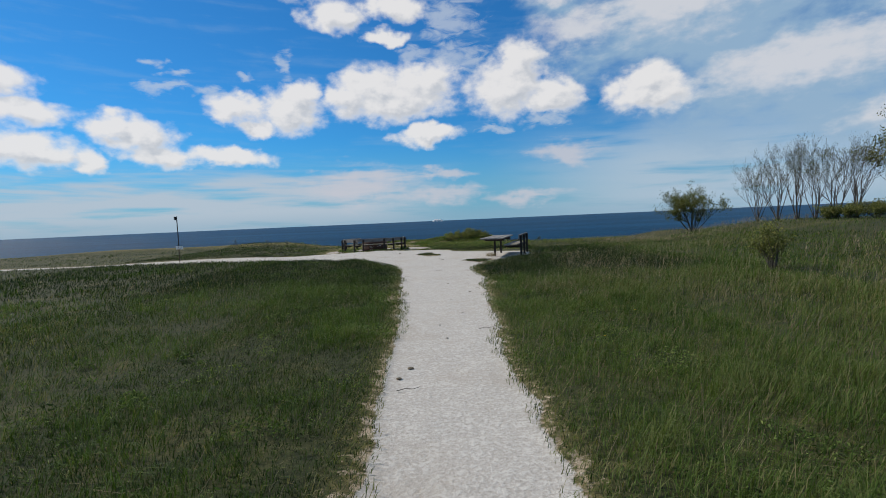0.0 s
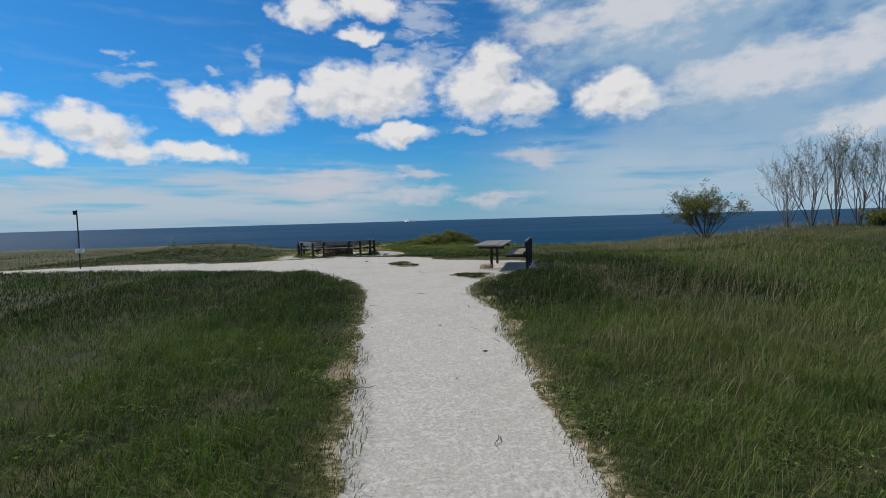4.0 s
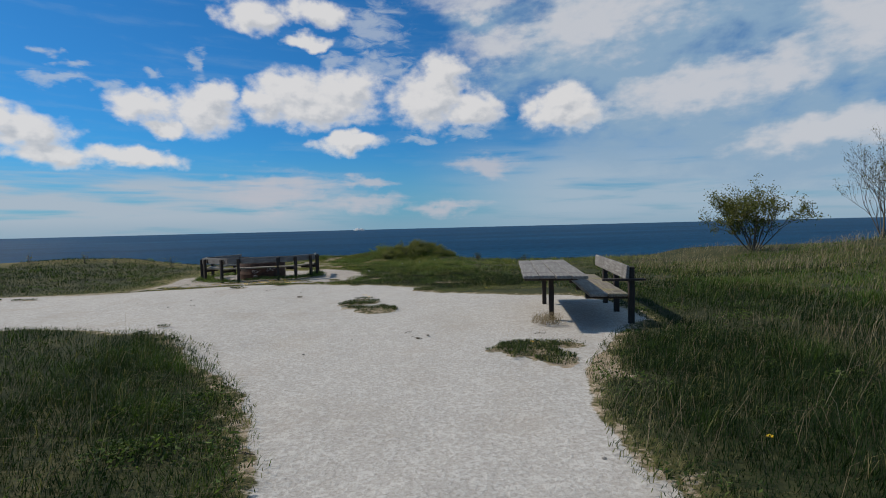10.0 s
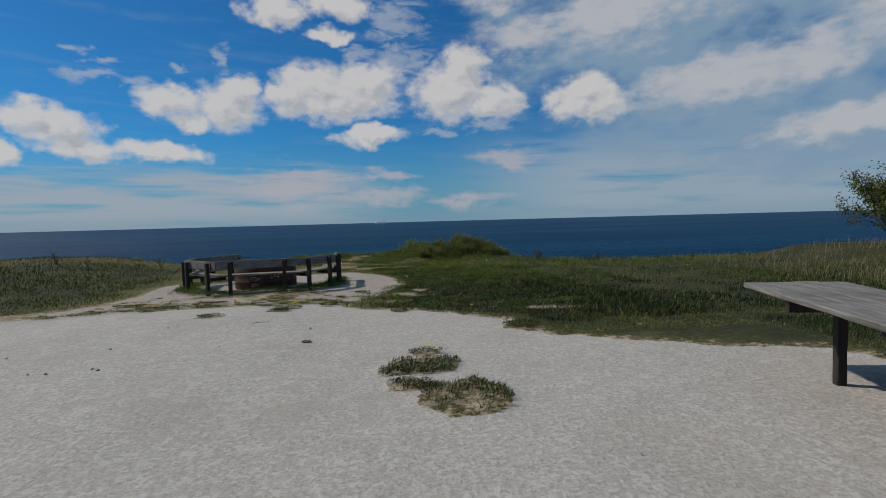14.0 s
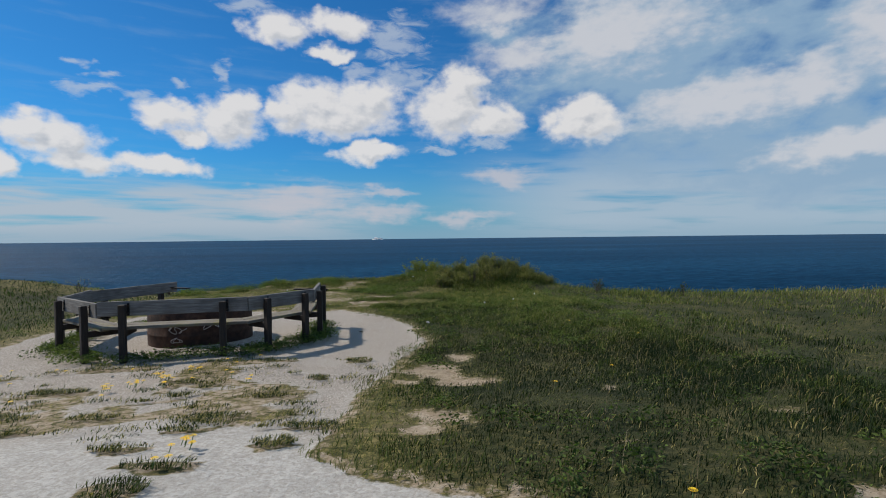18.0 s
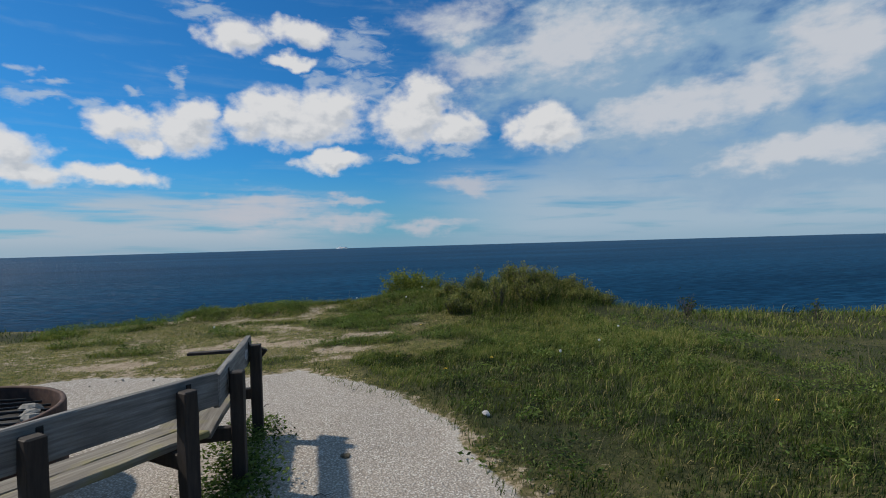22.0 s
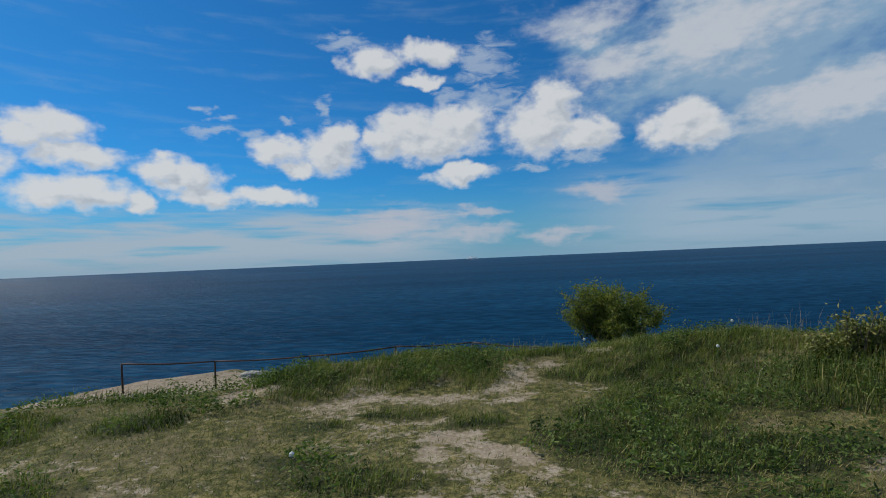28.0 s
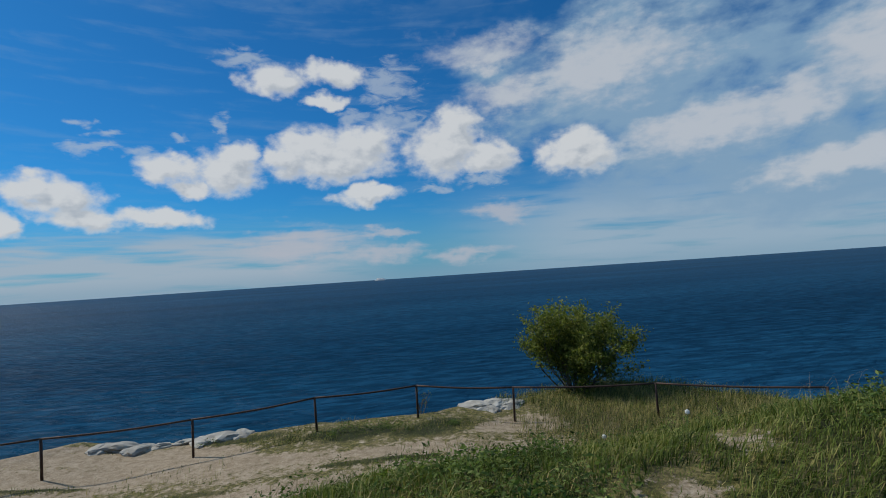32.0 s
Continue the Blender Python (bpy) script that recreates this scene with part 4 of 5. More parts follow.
def blades(name, pts, height, width, lean, tone, mat, label, cat="grass", droop=.35, wind=(.5, .25), short=False):
    """Tapered, bent blades, one at each point, all in one mesh."""
    n = len(pts)
    x, y = pts.T
    z = land(x, y) + .027
    a = rng.uniform(0, 6.2832, n)
    side = np.stack([np.cos(a), np.sin(a), 0 * a], -1)
    b = rng.uniform(0, 6.2832, n)
    swirl = 3.2 * wobble(x, y + 11, 1.5)
    out = np.stack([(.80 * np.cos(b) + .40 * np.cos(swirl) + wind[0]) * lean, (.80 * np.sin(b) + .40 * np.sin(swirl) + wind[1]) * lean, 0 * b], -1)
    base = np.stack([x, y, z], -1)
    h = height[:, None]
    up = np.array([0, 0, 1.0])
    w = width[:, None]
    mid = base + h * .55 * up + h * .28 * out
    tip = base + h * (1 - droop * np.hypot(out[:, 0], out[:, 1])[:, None].clip(0, 1.2)) * up + h * .95 * out
    v = np.stack([base - side * w / 2, base + side * w / 2, mid - side * w * .36, mid + side * w * .36, tip], 1).reshape(-1, 3)
    k = np.arange(n)[:, None] * 5
    f = np.concatenate([k + [0, 1, 3], k + [0, 3, 2], k + [2, 3, 4]], 1).reshape(-1, 3)
    if short:
        v = np.stack([base - side * w / 2, base + side * w / 2, tip], 1).reshape(-1, 3)
        f = np.arange(3 * n).reshape(-1, 3)
    me = mesh_from(name, v, f, mat, (("tone", np.repeat(tone, 3 if short else 5)),))
    return tagged(new(name, me), label, cat, kind="stuff")


def build_grass():
    edges = WEST_EDGE + EAST_EDGE
    # open meadow both sides of the path: tousled, shorter towards the trodden edge, thinner with distance
    p = ramped([(-1.4, 6.2, -2.5, 20, 2100), (-5.5, -1.4, -2, 20, 760), (6.2, 10.5, -2, 22, 720), (-14, -5.5, 0, 24, 190), (10.5, 18, 0, 30, 180),
                (-30, -14, 4, 36, 32), (18, 36, 6, 34, 34), (-14, -5, 24, 38, 190)])
    sd = edge_distance(*p.T, edges)
    p, sd = p[sd < .04], sd[sd < .04]
    g, lo, s, r = cover(*p.T)
    x, y = p.T
    patch, clump, knot = wobble(x, y, .16), wobble(x + 7, y, .45), wobble(x, y + 9, 1.0)
    keep = (rng.random(len(p)) > s * .9 + .22 * (knot < -.35))
    p, sd, patch, clump, knot = p[keep], sd[keep], patch[keep], clump[keep], knot[keep]
    x, y = p.T
    d = np.abs(sd)
    low = .40 + .60 * smooth01(d / .8)
    far = smooth01((np.abs(x - 2) - 3.5) / 8)
    n = len(p)
    tuft = wobble(x + 2, y, 4.5)
    h = (.075 + .13 * rng.random(n) ** 1.4 + .03 * patch + .075 * clump + .04 * knot) * low * (1 + .25 * (x > 3.5)) * (1 - .35 * smooth01((y - 17) / 5) * (x > 5))
    h = h * (1 + .38 * tuft)
    w = .0034 + .0030 * rng.random(n) + .011 * far
    # cloud shade put into the blade tone: darker past y 8, fewer dry stems
    lush_shade = smooth01((y - 8) / 4) * (1 - .8 * smooth01((x - 8) / 3))
    h = h * (1 - .4 * smooth01((y - 22) / 3) * (x < -4))
    faded = smooth01((patch + .5 * wobble(x + 40, y, .35) - .05) / .5)
    dry = rng.random(n) < (1 - .75 * lush_shade) * (.07 + .08 * (x > 2.5) + .18 * smooth01((.45 - d) / .45) + .34 * faded * (.55 + .45 * (x > 3)))
    tone = np.clip(.27 + .15 * rng.standard_normal(n) + .20 * clump + .10 * knot + .20 * tuft - .10 * faded - .24 * lush_shade - .10 * lush_shade * (x > 3.4) + .22 * (x > 2.5) * (1 - lush_shade) - .04 * (x < 1.5) + .05 * (1 - lush_shade), .0, .72)
    tone = np.where(dry, .72 + .28 * rng.random(n), tone)
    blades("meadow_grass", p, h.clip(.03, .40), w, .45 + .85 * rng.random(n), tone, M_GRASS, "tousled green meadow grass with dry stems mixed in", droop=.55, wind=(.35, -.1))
    # turf round the fire place and on the brow: a short worn mat with rank dark clumps
    p = ramped([(-7, 1, 20, 34, 420), (1, 6, 21.5, 34, 2300), (6, 8, 20, 34, 520), (8, 16, 22, 37, 190), (-5, 5.5, 33, 42.5, 2900), (-12, -5, 36.5, 43, 170), (5.5, 9, 33, 41, 320),
                (-9, 5, 42.5, 47, 330), (-10, 5, 47, 50.5, 420)])
    g, lo, s, r = cover(*p.T)
    x, y = p.T
    ok = (y < cliff(x) - .35) & (r < .5) & (g < .45) & (rng.random(len(p)) > s * 1.05) & (rng.random(len(p)) > .75 * g)
    p, s = p[ok], s[ok]
    x, y = p.T
    n = len(p)
    clump, patch, knot = wobble(x + 3, y, .42), wobble(x, y, .2), wobble(x - 5, y, 1.1)
    bank = smooth01((y - brow(x) + 1.7) / .9) * smooth01((brow(x) + 2.4 - y) / 1.5) * smooth01((x + 4) / 1.5)
    field = smooth01((x - .6) / 1.4) * smooth01((y - 21.5) / 1.5) * smooth01((34.5 - y) / 2 + 2 * smooth01((x - 2) / 1.5))
    mat = mats(x, y)
    rank = smooth01((.75 * clump + .4 * knot + 1.10 * field + .9 * bank + 1.15 * mat - .62 - .8 * s) / .45)
    speck, tuft = wobble(x, y + 4, 2.6), wobble(x + 2, y, 6.5)
    rank = np.where(rng.random(n) < .12, .2 * rank, rank)
    near = smooth01((34 - y) / 2)
    h = .014 + .032 * rng.random(n) + rank * (.015 + .065 * rng.random(n) ** 1.5) * (.8 + .7 * bank) * (1 + .5 * smooth01((x - 3.2) / 1.5)) + .015 * field * rng.random(n)
    h = h * (1 - .42 * field * smooth01((31 - y) / 5) * smooth01((5.2 - x) / 2))
    h = h * (1 + .45 * tuft * (.3 + .7 * rank))
    w = .0034 + .0030 * rng.random(n) + .0012 * rank + .007 * smooth01((np.abs(x) - 5) / 5)
    # sun and cloud shade put into the tone: field dark, lighter past y 27
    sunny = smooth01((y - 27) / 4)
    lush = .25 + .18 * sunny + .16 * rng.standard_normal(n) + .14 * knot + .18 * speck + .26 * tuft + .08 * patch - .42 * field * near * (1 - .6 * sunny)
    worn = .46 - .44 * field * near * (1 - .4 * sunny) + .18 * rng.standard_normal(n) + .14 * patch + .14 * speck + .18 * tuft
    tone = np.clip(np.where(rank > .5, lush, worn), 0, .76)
    tone = np.where(rng.random(n) < np.where(rank > .5, .05 + .08 * smooth01(speck), .30 + .12 * speck + .22 * wobble(x + 1, y, .8) * (1 - field) - .26 * field), .78 + .22 * rng.random(n), tone)
    tall = (rank > .45) & (h > .04)
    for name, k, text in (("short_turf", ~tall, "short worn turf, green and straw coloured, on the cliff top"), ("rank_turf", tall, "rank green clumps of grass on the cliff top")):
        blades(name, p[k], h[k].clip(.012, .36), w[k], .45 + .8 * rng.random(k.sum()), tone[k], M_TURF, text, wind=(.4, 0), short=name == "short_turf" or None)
    # dry fringe along the trodden edges
    p = ramped([(.2, 4.6, -2, 16.5, 900), (-2, 3.6, 16, 24.2, 500), (.3, 2.2, 24, 34, 800), (-9, 1, 17, 21, 160)])
    d = edge_distance(*p.T, WEST_EDGE + EAST_EDGE) + .12 * wobble(p[:, 0], p[:, 1], .7)
    p = p[(d > -.30) & (d < .10) & (rng.random(len(p)) > .25)]
    n = len(p)
    blades("dry_fringe", p, .025 + .06 * rng.random(n), .004 + .004 * rng.random(n), .6 + .6 * rng.random(n), np.where(rng.random(n) < .35, .3 * rng.random(n), .7 + .3 * rng.random(n)),
           M_GRASS, "short dry brown grass along the edge of the gravel")
    # bristly cover of the hump
    k = 5200
    aa, rr = rng.uniform(0, 6.2832, k), np.sqrt(rng.random(k))
    p = np.stack([4.55 + 2.25 * rr * np.cos(aa), 37.55 + 1.35 * rr * np.sin(aa)], -1)
    tone = np.where(rng.random(k) < .16, .75 + .25 * rng.random(k), np.clip(.30 + .18 * rng.standard_normal(k), .0, .7))
    blades("hump_grass", p, (.20 + .32 * rng.random(k)) * (1.05 - .45 * rr), .004 + .004 * rng.random(k), .25 + .35 * rng.random(k), tone, M_TURF, "tall bristly grass on the hump at the brow", droop=.3, wind=(.3, 0))
    # grass on the ledge: thick round the shrub, strips along the fence, dry stems between
    p = ramped([(1.4, 8, 43.2, 51.2, 620), (-4.2, 1.8, 47.5, 49.0, 420), (-9.5, -4.2, 45.9, 47.2, 160), (-1, 2.5, 44.6, 46.6, 300)])
    x, y = p.T
    g, lo, s, r = cover(x, y)
    p = p[(y < cliff(x) - .2) & (wobble(x, y, .5) + .4 * rng.random(len(p)) > .08 - .5 * (x > 1.6)) & (rng.random(len(p)) > .6 * s)]
    n = len(p)
    tone = np.where(rng.random(n) < .30 + .3 * (wobble(p[:, 0], p[:, 1], .7) > .2), .74 + .26 * rng.random(n), np.clip(.24 + .18 * rng.standard_normal(n), 0, .7))
    blades("ledge_grass", p, (.06 + .20 * rng.random(n) ** 1.5) * (.7 + .7 * (p[:, 0] > 1.6)), .004 + .005 * rng.random(n), .35 + .5 * rng.random(n), tone, M_TURF, "green and straw-coloured grass on the ledge below the bank")
    # rank grass on the edge of the ledge path
    k = 900
    p = np.stack([rng.normal(-4.35, .35, k), rng.normal(38.9, .22, k)], -1)
    blades("rim_tussock", p, .10 + .18 * rng.random(k), .004 + .004 * rng.random(k), .4 + .5 * rng.random(k), np.where(rng.random(k) < .35, .8, .2 * rng.random(k)), M_TURF, "dark tussock of grass at the rim of the bank")
    # islands in the gravel
    q = []
    for cx, cy, rx, ry in ISLANDS:
        k = int(5200 * rx * ry * 6) + 60
        aa, rr = rng.uniform(0, 6.2832, k), np.sqrt(rng.random(k)) * 1.25
        e = np.stack([cx + rx * rr * np.cos(aa), cy + ry * rr * np.sin(aa)], -1)
        q.append(e[1.05 - rr + .34 * wobble(*e.T, 1.3) + .22 * wobble(*e.T, 3.4) > .08])
    for _ in range(150):
        cx, cy, rad = rng.uniform(-4.9, 1.0), rng.uniform(24.9, 28.4), rng.uniform(.03, .14)
        k = int(40 + 900 * rad)
        q.append(np.stack([cx + rng.normal(0, rad, k), cy + rng.normal(0, rad * .6, k)], -1))
    p = np.concatenate(q)
    p = p[wobble(*p.T, 2.2) + .5 * rng.standard_normal(len(p)) > -.15]
    n = len(p)
    tone = np.where(rng.random(n) < .04 + .25 * (p[:, 1] > 24.4), .8 + .2 * rng.random(n), np.clip(.10 + .13 * rng.standard_normal(n), .0, .6))
    blades("gravel_tufts", p, .016 + .034 * rng.random(n), .004 + .005 * rng.random(n), .7 + .7 * rng.random(n), tone, M_TURF, "low tufts of turf growing in the gravel")


def build_straw():
    # long thin strands bent over the meadow by the wind
    p = ramped([(-3, 1.6, -2, 18, 34), (2.9, 7.5, -2, 17, 46), (-8, -3, 0, 20, 12), (7.5, 12, 0, 22, 16), (2, 7, 23, 36, 9)])
    g, lo, s, r = cover(*p.T)
    p = p[(g < .15) & (wobble(p[:, 0], p[:, 1], .35) + .6 * rng.random(len(p)) > .0)]
    n = len(p)
    blades("bent_strands", p, .20 + .24 * rng.random(n), .0016 + .0014 * rng.random(n) + .002 * smooth01((np.abs(p[:, 0] - 2) - 3) / 5), .75 + .35 * rng.random(n), .6 * rng.random(n), M_STRAW,
           "long thin pale grass strands bent by the wind", droop=.45, wind=(.75, .35))
    # tall dry stalks, thick in drifts on the east side
    p = ramped([(3.8, 10, -1, 16, 26), (10, 18, 0, 26, 18), (12, 24, 24, 34, 26), (-5, 1.2, 0, 18, 3.5), (6.4, 14, 16, 33, 6), (1.5, 9, 34.5, 40.5, 26), (-3, 4, 39.8, 42.4, 70), (-3, 5, 44.5, 47, 8), (3, 6.4, 37, 39.5, 60), (-12, -5, 28, 37, 5)])
    x, y = p.T
    g, lo, s, r = cover(x, y)
    drift = wobble(x, y, .13) + .4 * wobble(x, y, .5)
    ok = (g < .1) & (drift + .5 * rng.random(len(p)) > .12)
    p = p[ok]
    n = len(p)
    h = .28 + .26 * rng.random(n)
    h = np.where(p[:, 1] > 30, h * .75, h)
    blades("dry_stalks", p, h, .0018 + .0016 * rng.random(n) + .0006 * (p[:, 1] < 30) + .004 * smooth01((p[:, 0] - 8) / 6), .35 + .35 * rng.random(n), rng.random(n), M_STRAW,
           "tall dry straw-coloured grass stalks", droop=.25, wind=(.7, .1))
    # bent-over tussocks
    for cx, cy, k, rad, hh in ((4.5, 7.7, 260, .6, .40), (5.5, 8.6, 200, .7, .42), (5.0, 6.3, 130, .55, .42), (-.9, 11.8, 60, .3, .3), (4.28, 17.48, 330, .22, .24), (.35, 45.3, 300, .45, .42), (3.0, 47.5, 260, .9, .40), (-2.6, 44.9, 160, .5, .32), (-.3, 41.2, 200, .3, .40), (2.9, 41.0, 220, .5, .40)):
        aa, rr = rng.uniform(0, 6.2832, k), np.sqrt(rng.random(k)) * rad
        p = np.stack([cx + rr * np.cos(aa), cy + rr * np.sin(aa)], -1)
        ob = blades("dry_tussock", p, hh * (.5 + .5 * rng.random(k)), .0026 + .002 * rng.random(k), .7 + .6 * rng.random(k), .75 * rng.random(k), M_STRAW,
                    "bent tussock of dry straw-coloured grass", droop=.4, wind=(.5, 0))


def leaf_cloud(centres, sizes, tones, seed, flat=.0):
    """Folded leaf shapes (two triangles each) at the centres."""
    n = len(centres)
    r = np.random.default_rng(seed)
    d = r.standard_normal((n, 3))
    d[:, 2] = d[:, 2] * (1 - flat) + flat * .4
    d /= np.linalg.norm(d, axis=1)[:, None]
    e = np.cross(d, r.standard_normal((n, 3)))
    e /= np.linalg.norm(e, axis=1)[:, None] + 1e-9
    f = np.cross(d, e)
    s = sizes[:, None]
    v = np.stack([centres - d * s, centres + e * s * .42 + f * s * .15, centres + d * s, centres - e * s * .42 + f * s * .15], 1).reshape(-1, 3)
    k = np.arange(n)[:, None] * 4
    faces = np.concatenate([k + [0, 1, 2], k + [0, 2, 3]], 1).reshape(-1, 3)
    return v, faces, np.repeat(tones, 4)


def build_weeds():
    # broad-leaved clumps in the meadow and round the benches
    spots = []
    p = ramped([(-.6, 1.6, -1.5, 18, 9), (2.9, 5.2, -1.5, 16, 9), (-3, -.6, -1, 18, 3.5), (5.2, 8, -1, 18, 3.5), (-7, -3, 0, 18, 1.0), (1.4, 6.8, 21.5, 37, 6), (-9, -5.5, 27, 38, 1.5), (-3.4, 4.2, 38.4, 42, 34.0), (2.6, 6.6, 36.2, 40, 10.0), (-5, 3.4, 33.4, 39, 22.0), (-6, 3, 45.2, 49, 14.0)])
    g, lo, s, r = cover(*p.T)
    lush = mats(*p.T)
    edge = smooth01((p[:, 1] - brow(p[:, 0]) + 1.3) / .6) * (s < .4)
    p = p[(g < .6) & ((p[:, 1] < 33.4) | (p[:, 0] > 3.4) | (lush > .5) | ((edge > .5) & (p[:, 1] < 43)))]
    rim = []
    for (ax, ay), (bx, by) in zip(RING, RING[1:]):
        k = 60
        f = rng.random(k)
        rim.append(np.stack([ax + (bx - ax) * f, ay + (by - ay) * f], -1) + rng.normal(0, .07, (k, 2)) + .06 * np.sign(np.array([(ax + bx) / 2 + 1.9, (ay + by) / 2 - 30.3])))
    p = p[wobble(p[:, 0] + 5, p[:, 1], .5) + .5 * rng.random(len(p)) > .12]
    p = np.concatenate([p] + rim)
    cs, sz, tn = [], [], []
    for x, y in p:
        n = int(rng.integers(40, 110))
        rad = rng.uniform(.10, .32)
        a, q = rng.uniform(0, 6.2832, n), np.sqrt(rng.random(n)) * rad
        hgt = rng.uniform(.08, .20) * (1 - .5 * (q / rad)) * (1.35 if y > 36 else 1.0)
        px, py = x + q * np.cos(a), y + q * np.sin(a)
        cs.append(np.stack([px, py, land(px, py) + hgt * rng.uniform(.3, 1, n) + .02], -1))
        sz.append(rng.uniform(.007, .017, n) * rng.uniform(.7, 1.7))
        # cloud shade put into leaf tone: darker at y 9-27, lighter past 30
        tn.append(np.clip(rng.normal(.42 + .14 * (y > 30) - .14 * (9 < y < 27), .20) + .22 * rng.standard_normal(n), 0, 1))
    cs, sz, tn = np.concatenate(cs), np.concatenate(sz), np.concatenate(tn)
    off = (edge_distance(cs[:, 0], cs[:, 1], WEST_EDGE + EAST_EDGE) < .03) | (cs[:, 1] > 27.5)
    v, f, t = leaf_cloud(cs[off], sz[off], tn[off], 3, .5)
    tagged(new("broad_weeds", mesh_from("broad_weeds", v, f, M_WEED, (("tone", t),))), "clumps of broad green weed leaves among the grass", "weeds", kind="stuff")


build_grass()
build_straw()
build_weeds()

# ---- shrubs and trees ----


def branch_mesh(segs, sides=5):
    """Tapered tubes from rows of (p0, p1, r0, r1)."""
    vs, fs = [], []
    for p0, p1, r0, r1 in segs:
        t = (p1 - p0).normalized()
        a = t.cross(Vector((.3, .9, .1)))
        a.normalize()
        b = t.cross(a)
        k = len(vs)
        for p, r in ((p0, r0), (p1, r1)):
            for j in range(sides):
                c = p + r * (math.cos(6.2832 * j / sides) * a + math.sin(6.2832 * j / sides) * b)
                vs.append((c.x, c.y, c.z))
        fs += [(k + j, k + (j + 1) % sides, k + sides + (j + 1) % sides, k + sides + j) for j in range(sides)]
    return np.array(vs), np.array(fs)


def grow(rnd, p, d, ln, r, depth, segs, tips, spread, up):
    steps = 3
    for s in range(steps):
        d = (d + Vector((rnd.gauss(0, .12), rnd.gauss(0, .12), rnd.gauss(0, .06) + up * .08))).normalized()
        q = p + d * ln / steps
        r2 = max(r * .86, .003)
        segs.append((p, q, r, r2))
        p, r = q, r2
        if depth > 0 and s > 0:
            for _ in range(rnd.choice((1, 2))):
                e = (d + Vector((rnd.gauss(0, spread), rnd.gauss(0, spread), rnd.gauss(.05, spread * .6)))).normalized()
                grow(rnd, p, e, ln * rnd.uniform(.5, .75), r * .62, depth - 1, segs, tips, spread, up)
        if depth <= 1:
            tips.append((p, d))
    tips.append((p, d))


def shrub(name, x, y, height, width, stems, leaves, leaf, mat, label, category, seed, depth=2, bare=.0, spread=.45, lean=(0, 0), up=1.0, sink=0.05, thick=1.0, full=False):
    rnd = random.Random(seed)
    r = np.random.default_rng(seed)
    g = zl(x, y) - sink
    segs, tips = [], []
    for s in range(stems):
        a = 6.2832 * s / stems + rnd.uniform(-.4, .4)
        out = rnd.uniform(.15, 1.0) * width / height * .5
        d = Vector((math.cos(a) * out + lean[0], math.sin(a) * out + lean[1], 1)).normalized()
        p0 = Vector((math.cos(a), math.sin(a), 0)) * rnd.uniform(.0, .04) * width
        grow(rnd, p0, d, height * rnd.uniform(.5, .72), (.012 * height + .006) * thick, depth, segs, tips, spread, up)
    if full:
        tips += [(q, q - o) for o, q, _, _ in segs if q.z > .12 * height]
    th = thing(name, pose(x, y, g), label, category)
    v, f = branch_mesh(segs)
    zmax = max(q.z for _, q, _, _ in segs)
    k = height / zmax
    ob = new("trunk", mesh_from("trunk", v * k, f, M_BARK))
    ob.parent = th
    if leaves:
        tp = np.array([t[0] for t in tips]) * k
        pick = r.integers(0, len(tp), leaves)
        keep = r.random(leaves) > bare * (tp[pick][:, 2] / height)
        pick = pick[keep]
        c = tp[pick] + r.standard_normal((len(pick), 3)) * leaf * 1.7
        c[:, 2] = np.maximum(c[:, 2], .04)
        # shade low in the crown is put into the leaf tone, lighter on top
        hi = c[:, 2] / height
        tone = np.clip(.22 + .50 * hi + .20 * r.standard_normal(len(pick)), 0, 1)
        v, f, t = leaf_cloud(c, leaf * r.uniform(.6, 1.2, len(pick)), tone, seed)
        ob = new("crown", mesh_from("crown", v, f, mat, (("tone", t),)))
        ob.parent = th
    return th


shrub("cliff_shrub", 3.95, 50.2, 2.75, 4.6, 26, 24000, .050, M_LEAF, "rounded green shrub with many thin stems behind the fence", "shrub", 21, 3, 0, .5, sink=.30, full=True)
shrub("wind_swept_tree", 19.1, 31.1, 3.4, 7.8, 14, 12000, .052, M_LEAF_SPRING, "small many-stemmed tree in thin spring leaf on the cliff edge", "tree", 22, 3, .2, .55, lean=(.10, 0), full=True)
for _i, (_x, _y, _h, _w) in enumerate(((20.7, 26.6, 3.9, 3.0), (21.4, 25.9, 4.5, 3.0), (21.9, 25.0, 4.8, 3.0), (22.3, 24.2, 4.9, 3.0), (22.9, 23.5, 4.6, 3.0), (23.5, 22.9, 4.8, 3.0))):
    shrub("leafless_tree", _x, _y, _h, _w, 9, 1100, .035, M_LEAF_SPRING, "bare many-stemmed young tree with few buds", "tree", 30 + _i, 4, .2, .33, up=1.2, thick=.66, full=True)["group"] = "bare trees on the bank"
shrub("budding_tree", 25.6, 22.0, 5.6, 3.4, 7, 5200, .07, M_LEAF_SPRING, "young tree with yellow-green spring leaves", "tree", 41, 4, 0, .4, thick=.8)
shrub("thorn_bush", 10.2, 9.0, 1.30, 1.2, 13, 3000, .03, M_SHOOT, "small olive-brown thorn bush in the meadow", "bush", 42, 2, 0, .55, full=True)
for _i in range(7):
    shrub("hedge_bush", 22.6 + .62 * _i, 23.6 - .75 * _i, .8 + .1 * _i, 2.4, 12, 2600, .05, M_SHOOT, "low olive-green bramble bush on the bank", "bush", 50 + _i, 2, 0, .6, full=True)["group"] = "bushes on the bank"
_rr = random.Random(77)
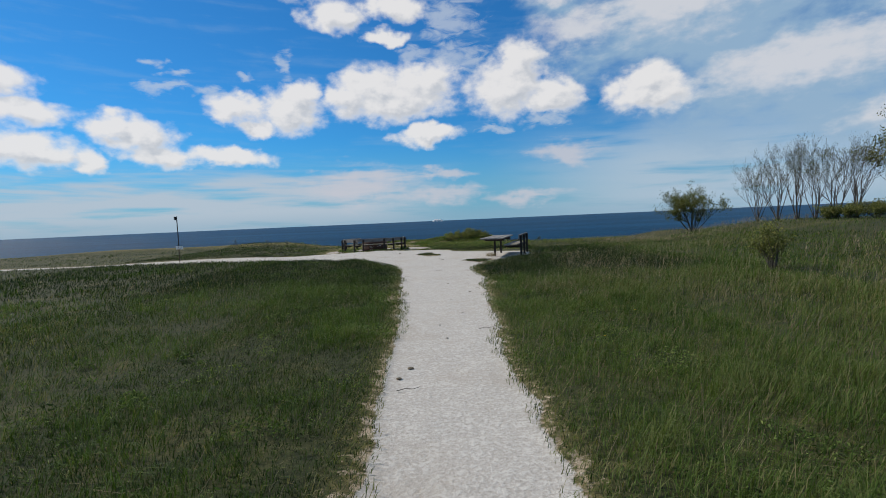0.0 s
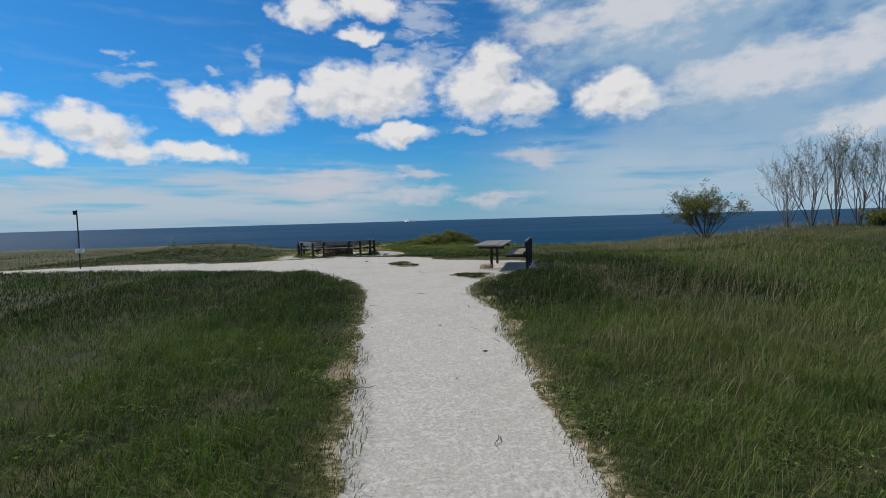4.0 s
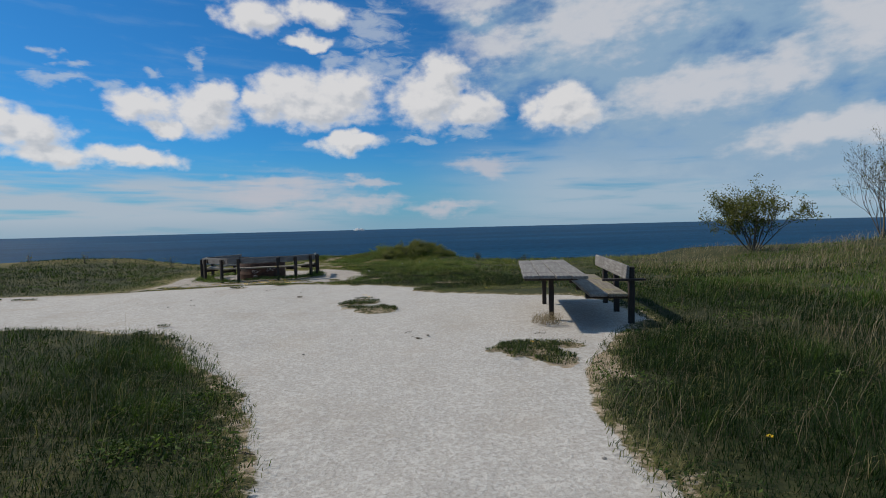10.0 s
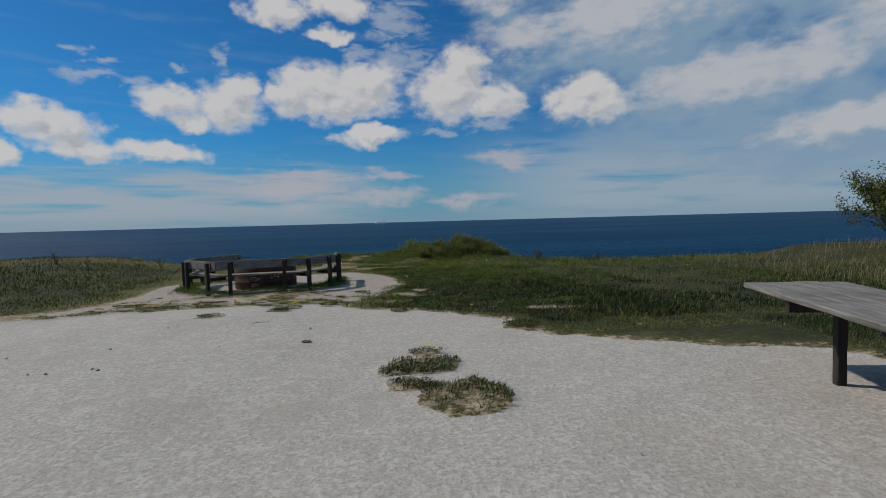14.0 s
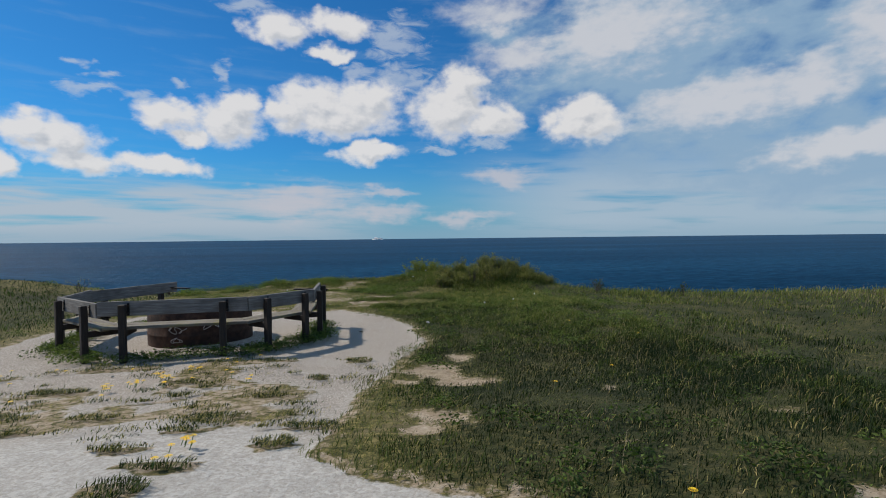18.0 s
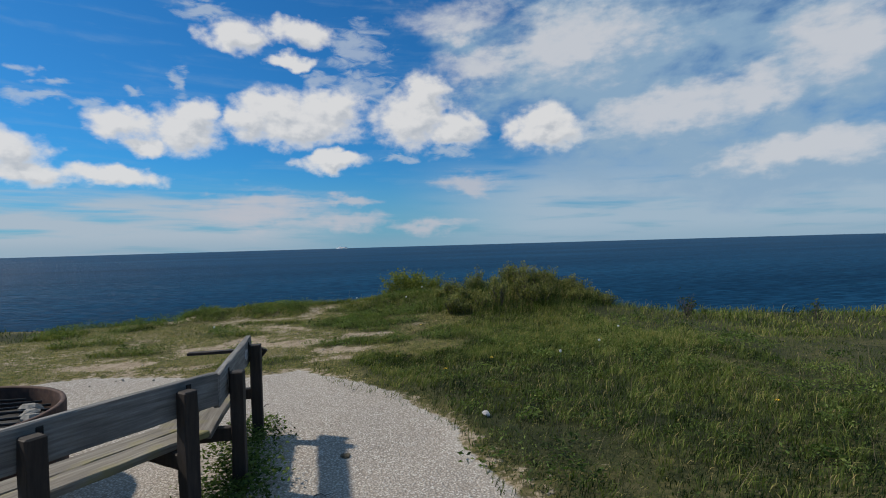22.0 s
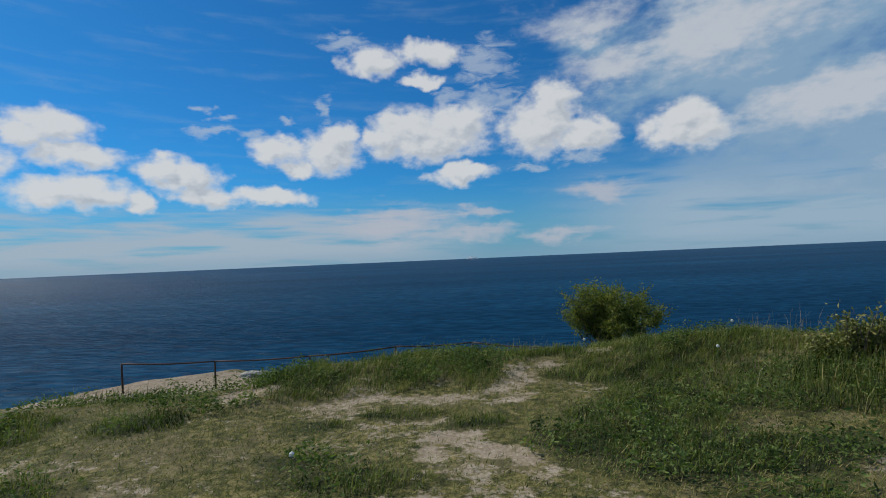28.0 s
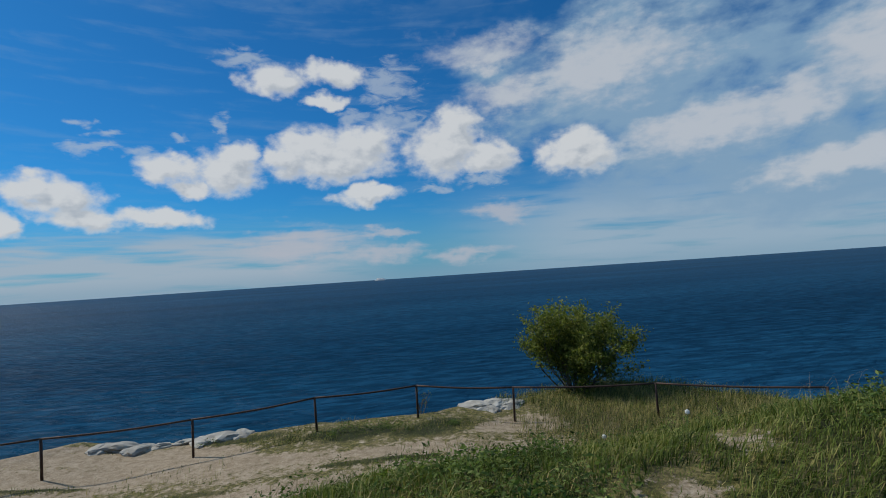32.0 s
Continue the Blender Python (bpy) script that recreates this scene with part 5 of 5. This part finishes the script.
for _i in range(46):
    _x, _y = 2.9 + _rr.random() * 3.5, 36.7 + _rr.random() * 1.7
    _k = 1 - .55 * (abs(_x - 4.4) / 2.0) ** 2
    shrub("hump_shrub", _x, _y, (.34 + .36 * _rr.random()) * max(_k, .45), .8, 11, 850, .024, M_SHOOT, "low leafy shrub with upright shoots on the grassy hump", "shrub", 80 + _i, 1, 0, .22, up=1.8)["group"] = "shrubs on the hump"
shrub("dead_bush", 7.45, 35.6, .55, .7, 9, 130, .03, M_LEAF_DARK, "nearly leafless twiggy bush at the brow", "bush", 61, 2, 0, .6)
shrub("dead_bush", 9.6, 34.8, .45, .6, 7, 90, .03, M_LEAF_DARK, "nearly leafless twiggy bush at the brow", "bush", 62, 2, 0, .6)
for _i, (_x, _y) in enumerate(((-8.9, 34.8), (-7.2, 36.6), (-10.9, 36.5), (-.4, 48.9), (5.3, 46.0), (6.2, 45.5), (-13.5, 37))):
    shrub("weed_stalk", _x, _y, .62, .45, 3, 60, .022, M_LEAF, "tall thin weed with small leaves", "weed", 65 + _i, 1, .3, .4)["group"] = "tall weeds"

# ---- small things ----


def dandelion(x, y, seed):
    rnd = random.Random(seed)
    th = thing("dandelion", pose(x, y, zl(x, y) + .02), "yellow dandelion flower on a short stem", "flower", "dandelions")
    h = rnd.uniform(.03, .07)
    part("stem", tube([(0, 0, 0), (.01, 0, h * .6), (.015, .005, h)], .003, 5), M_WEED_STEM, th)
    bm = bmesh.new()
    for ring, (rr, n, z) in enumerate(((.024, 13, 0), (.015, 9, .006))):
        for i in range(n):
            a = 6.2832 * i / n + ring
            c, s = math.cos(a), math.sin(a)
            vs = [bm.verts.new((.002 * c, .002 * s, z)), bm.verts.new((rr * c - .004 * s, rr * s + .004 * c, z + .004)), bm.verts.new((rr * c + .004 * s, rr * s - .004 * c, z + .004))]
            bm.faces.new(vs)
    part("flower_head", bm, M_YELLOW, th, "", pose(.015, .005, h))


M_WEED_STEM = surface("green_stem", [(.3, (.06, .12, .03)), (.7, (.12, .2, .06))], 30, .7, bump=0)
_fl = [(1.71, 21.05), (1.77, 21.0), (1.65, 21.07), (1.4, 33.5), (3.65, 16.3), (-.28, 24.35), (-.34, 24.3), (2.85, 26.3), (3.9, 27.2), (1.9, 32.6), (2.6, 33.0), (4.6, 30.5),
       (4.3, 3.3), (5.3, 4.9), (.5, 4.3), (.1, 8.3), (3.9, 11.3), (5.2, 29.0), (-1.0, 28.2), (-.6, 28.3), (2.1, 35.9), (3.6, 34.0), (4.2, 13.2), (2.6, 23.5), (4.4, 21.6)]
_rf = random.Random(4)
for _x, _y in ((-1.58, 27.48), (-1.67, 27.12), (-1.28, 27.78), (-1.42, 27.28), (-1.88, 26.93), (-.34, 24.71)):
    _fl += [(_x + _rf.gauss(0, .05), _y + _rf.gauss(0, .05)) for _ in range(7)]
for _i in range(34):
    _fl.append((-4.6 + 4.2 * _rf.random(), 26.3 + 1.8 * _rf.random()))
for _i, (_x, _y) in enumerate(_fl):
    dandelion(_x, _y, _i)

_rs = random.Random(9)
for _i in range(130):
    _x, _y = (_rs.uniform(-2.2, 2.6), _rs.uniform(33.4, 36.6)) if _i >= 70 else _rs.choice(((_rs.uniform(1.3, 3.2), _rs.uniform(-1, 14)), (_rs.uniform(-3, 5), _rs.uniform(16, 24.5)), (_rs.uniform(-3, 1.4), _rs.uniform(25, 34)), (_rs.uniform(-2, 2), _rs.uniform(33.5, 39))))
    _o = part("pebble", lump_stone(_rs.uniform(.007, .02), _i, .6, 1), M_ROCK if _i % 3 == 0 else M_STONE)
    tagged(_o, "small grey stone on the trodden ground", "stone", "loose stones")
    _o.matrix_world = pose(_x, _y, zl(_x, _y) + .012, 0, 0, _rs.uniform(0, 360))
for _i, (_x, _y, _r) in enumerate(((.3, 21.85, .10), (.70, 30.4, .07), (2.35, 17.05, .05), (2.5, 17.2, .04), (2.85, 8.0, .05), (2.4, 9.6, .04), (1.75, 2.0, .05), (1.85, 2.35, .06))):
    _o = part("turf_clod", lump_stone(_r * .6, _i + 40, .28, 2), surface("clod_earth", [(.3, (.05, .04, .025)), (.7, (.14, .11, .07))], 25, .95, dist=.01) if _i == 0 else bpy.data.materials["clod_earth"])
    tagged(_o, "dark clod of earth and roots on the gravel", "clod", "clods")
    _o.matrix_world = pose(_x, _y, zl(_x, _y) + .01, 0, 0, 40 * _i)
_o = part("paper_scrap", lump_stone(.04, 5, .35, 2), M_CHALK)
tagged(_o, "crumpled pale scrap lying in the grass", "litter").matrix_world = pose(1.95, 30.9, zl(1.95, 30.9) + .06, 20, 0, 30)
_o = part("pale_stone", lump_stone(.16, 8, .4, 2), M_ROCK)
tagged(_o, "flat pale stone in the grass", "stone").matrix_world = pose(-1.9, 1.0, zl(-1.9, 1.0) + .05)

# twigs dropped on the gravel, seed heads in the turf, a scratched mark on the bench end
_rt = random.Random(15)
for _i, (_x, _y) in enumerate(((1.75, 1.6), (2.9, 3.0), (2.75, 4.2), (2.6, 5.6), (1.4, 6.8), (2.9, 9.2), (3.1, 8.4), (1.3, 10.6), (1.2, 11.6), (3.0, 11.0), (3.2, 12.6), (1.0, 12.6), (2.2, 17.4), (2.4, 17.0),
                              (2.1, 12.9), (.9, 13.8), (-.6, 23.0), (3.9, 16.9), (-.1, 31.9), (.5, 29.8))):
    _l = _rt.uniform(.08, .24)
    _o = part("twig", tube([(0, 0, 0), (_l * .4, _l * .12, .01), (_l * .7, _l * .05, .004), (_l, _l * .2, .012)], .004, 5, True, [.004, .0036, .003, .002]), M_BARK)
    tagged(_o, "thin dry twig lying on the gravel", "twig", "twigs").matrix_world = pose(_x, _y, zl(_x, _y) + .012, 0, 0, _rt.uniform(0, 360))
M_FLUFF = surface("seed_fluff", [(.3, (.5, .5, .46)), (.7, (.68, .68, .64))], 60, .95, bump=0)
for _i, (_x, _y) in enumerate(((.55, 40.6), (1.05, 40.2), (2.2, 38.9), (4.2, 33.1), (5.0, 34.0), (3.4, 32.6), (-1.6, 36.4), (2.7, 39.6))):
    _t = thing("seed_head", pose(_x, _y, zl(_x, _y) + .02), "white dandelion seed head on a thin stem", "flower", "seed heads")
    part("stem", tube([(0, 0, 0), (.008, 0, .08), (.01, 0, .15)], .0025, 5), M_WEED_STEM, _t)
    part("ball", lump_stone(.02, _i, 1.0, 1, .15), M_FLUFF, _t, "", pose(.01, 0, .165))
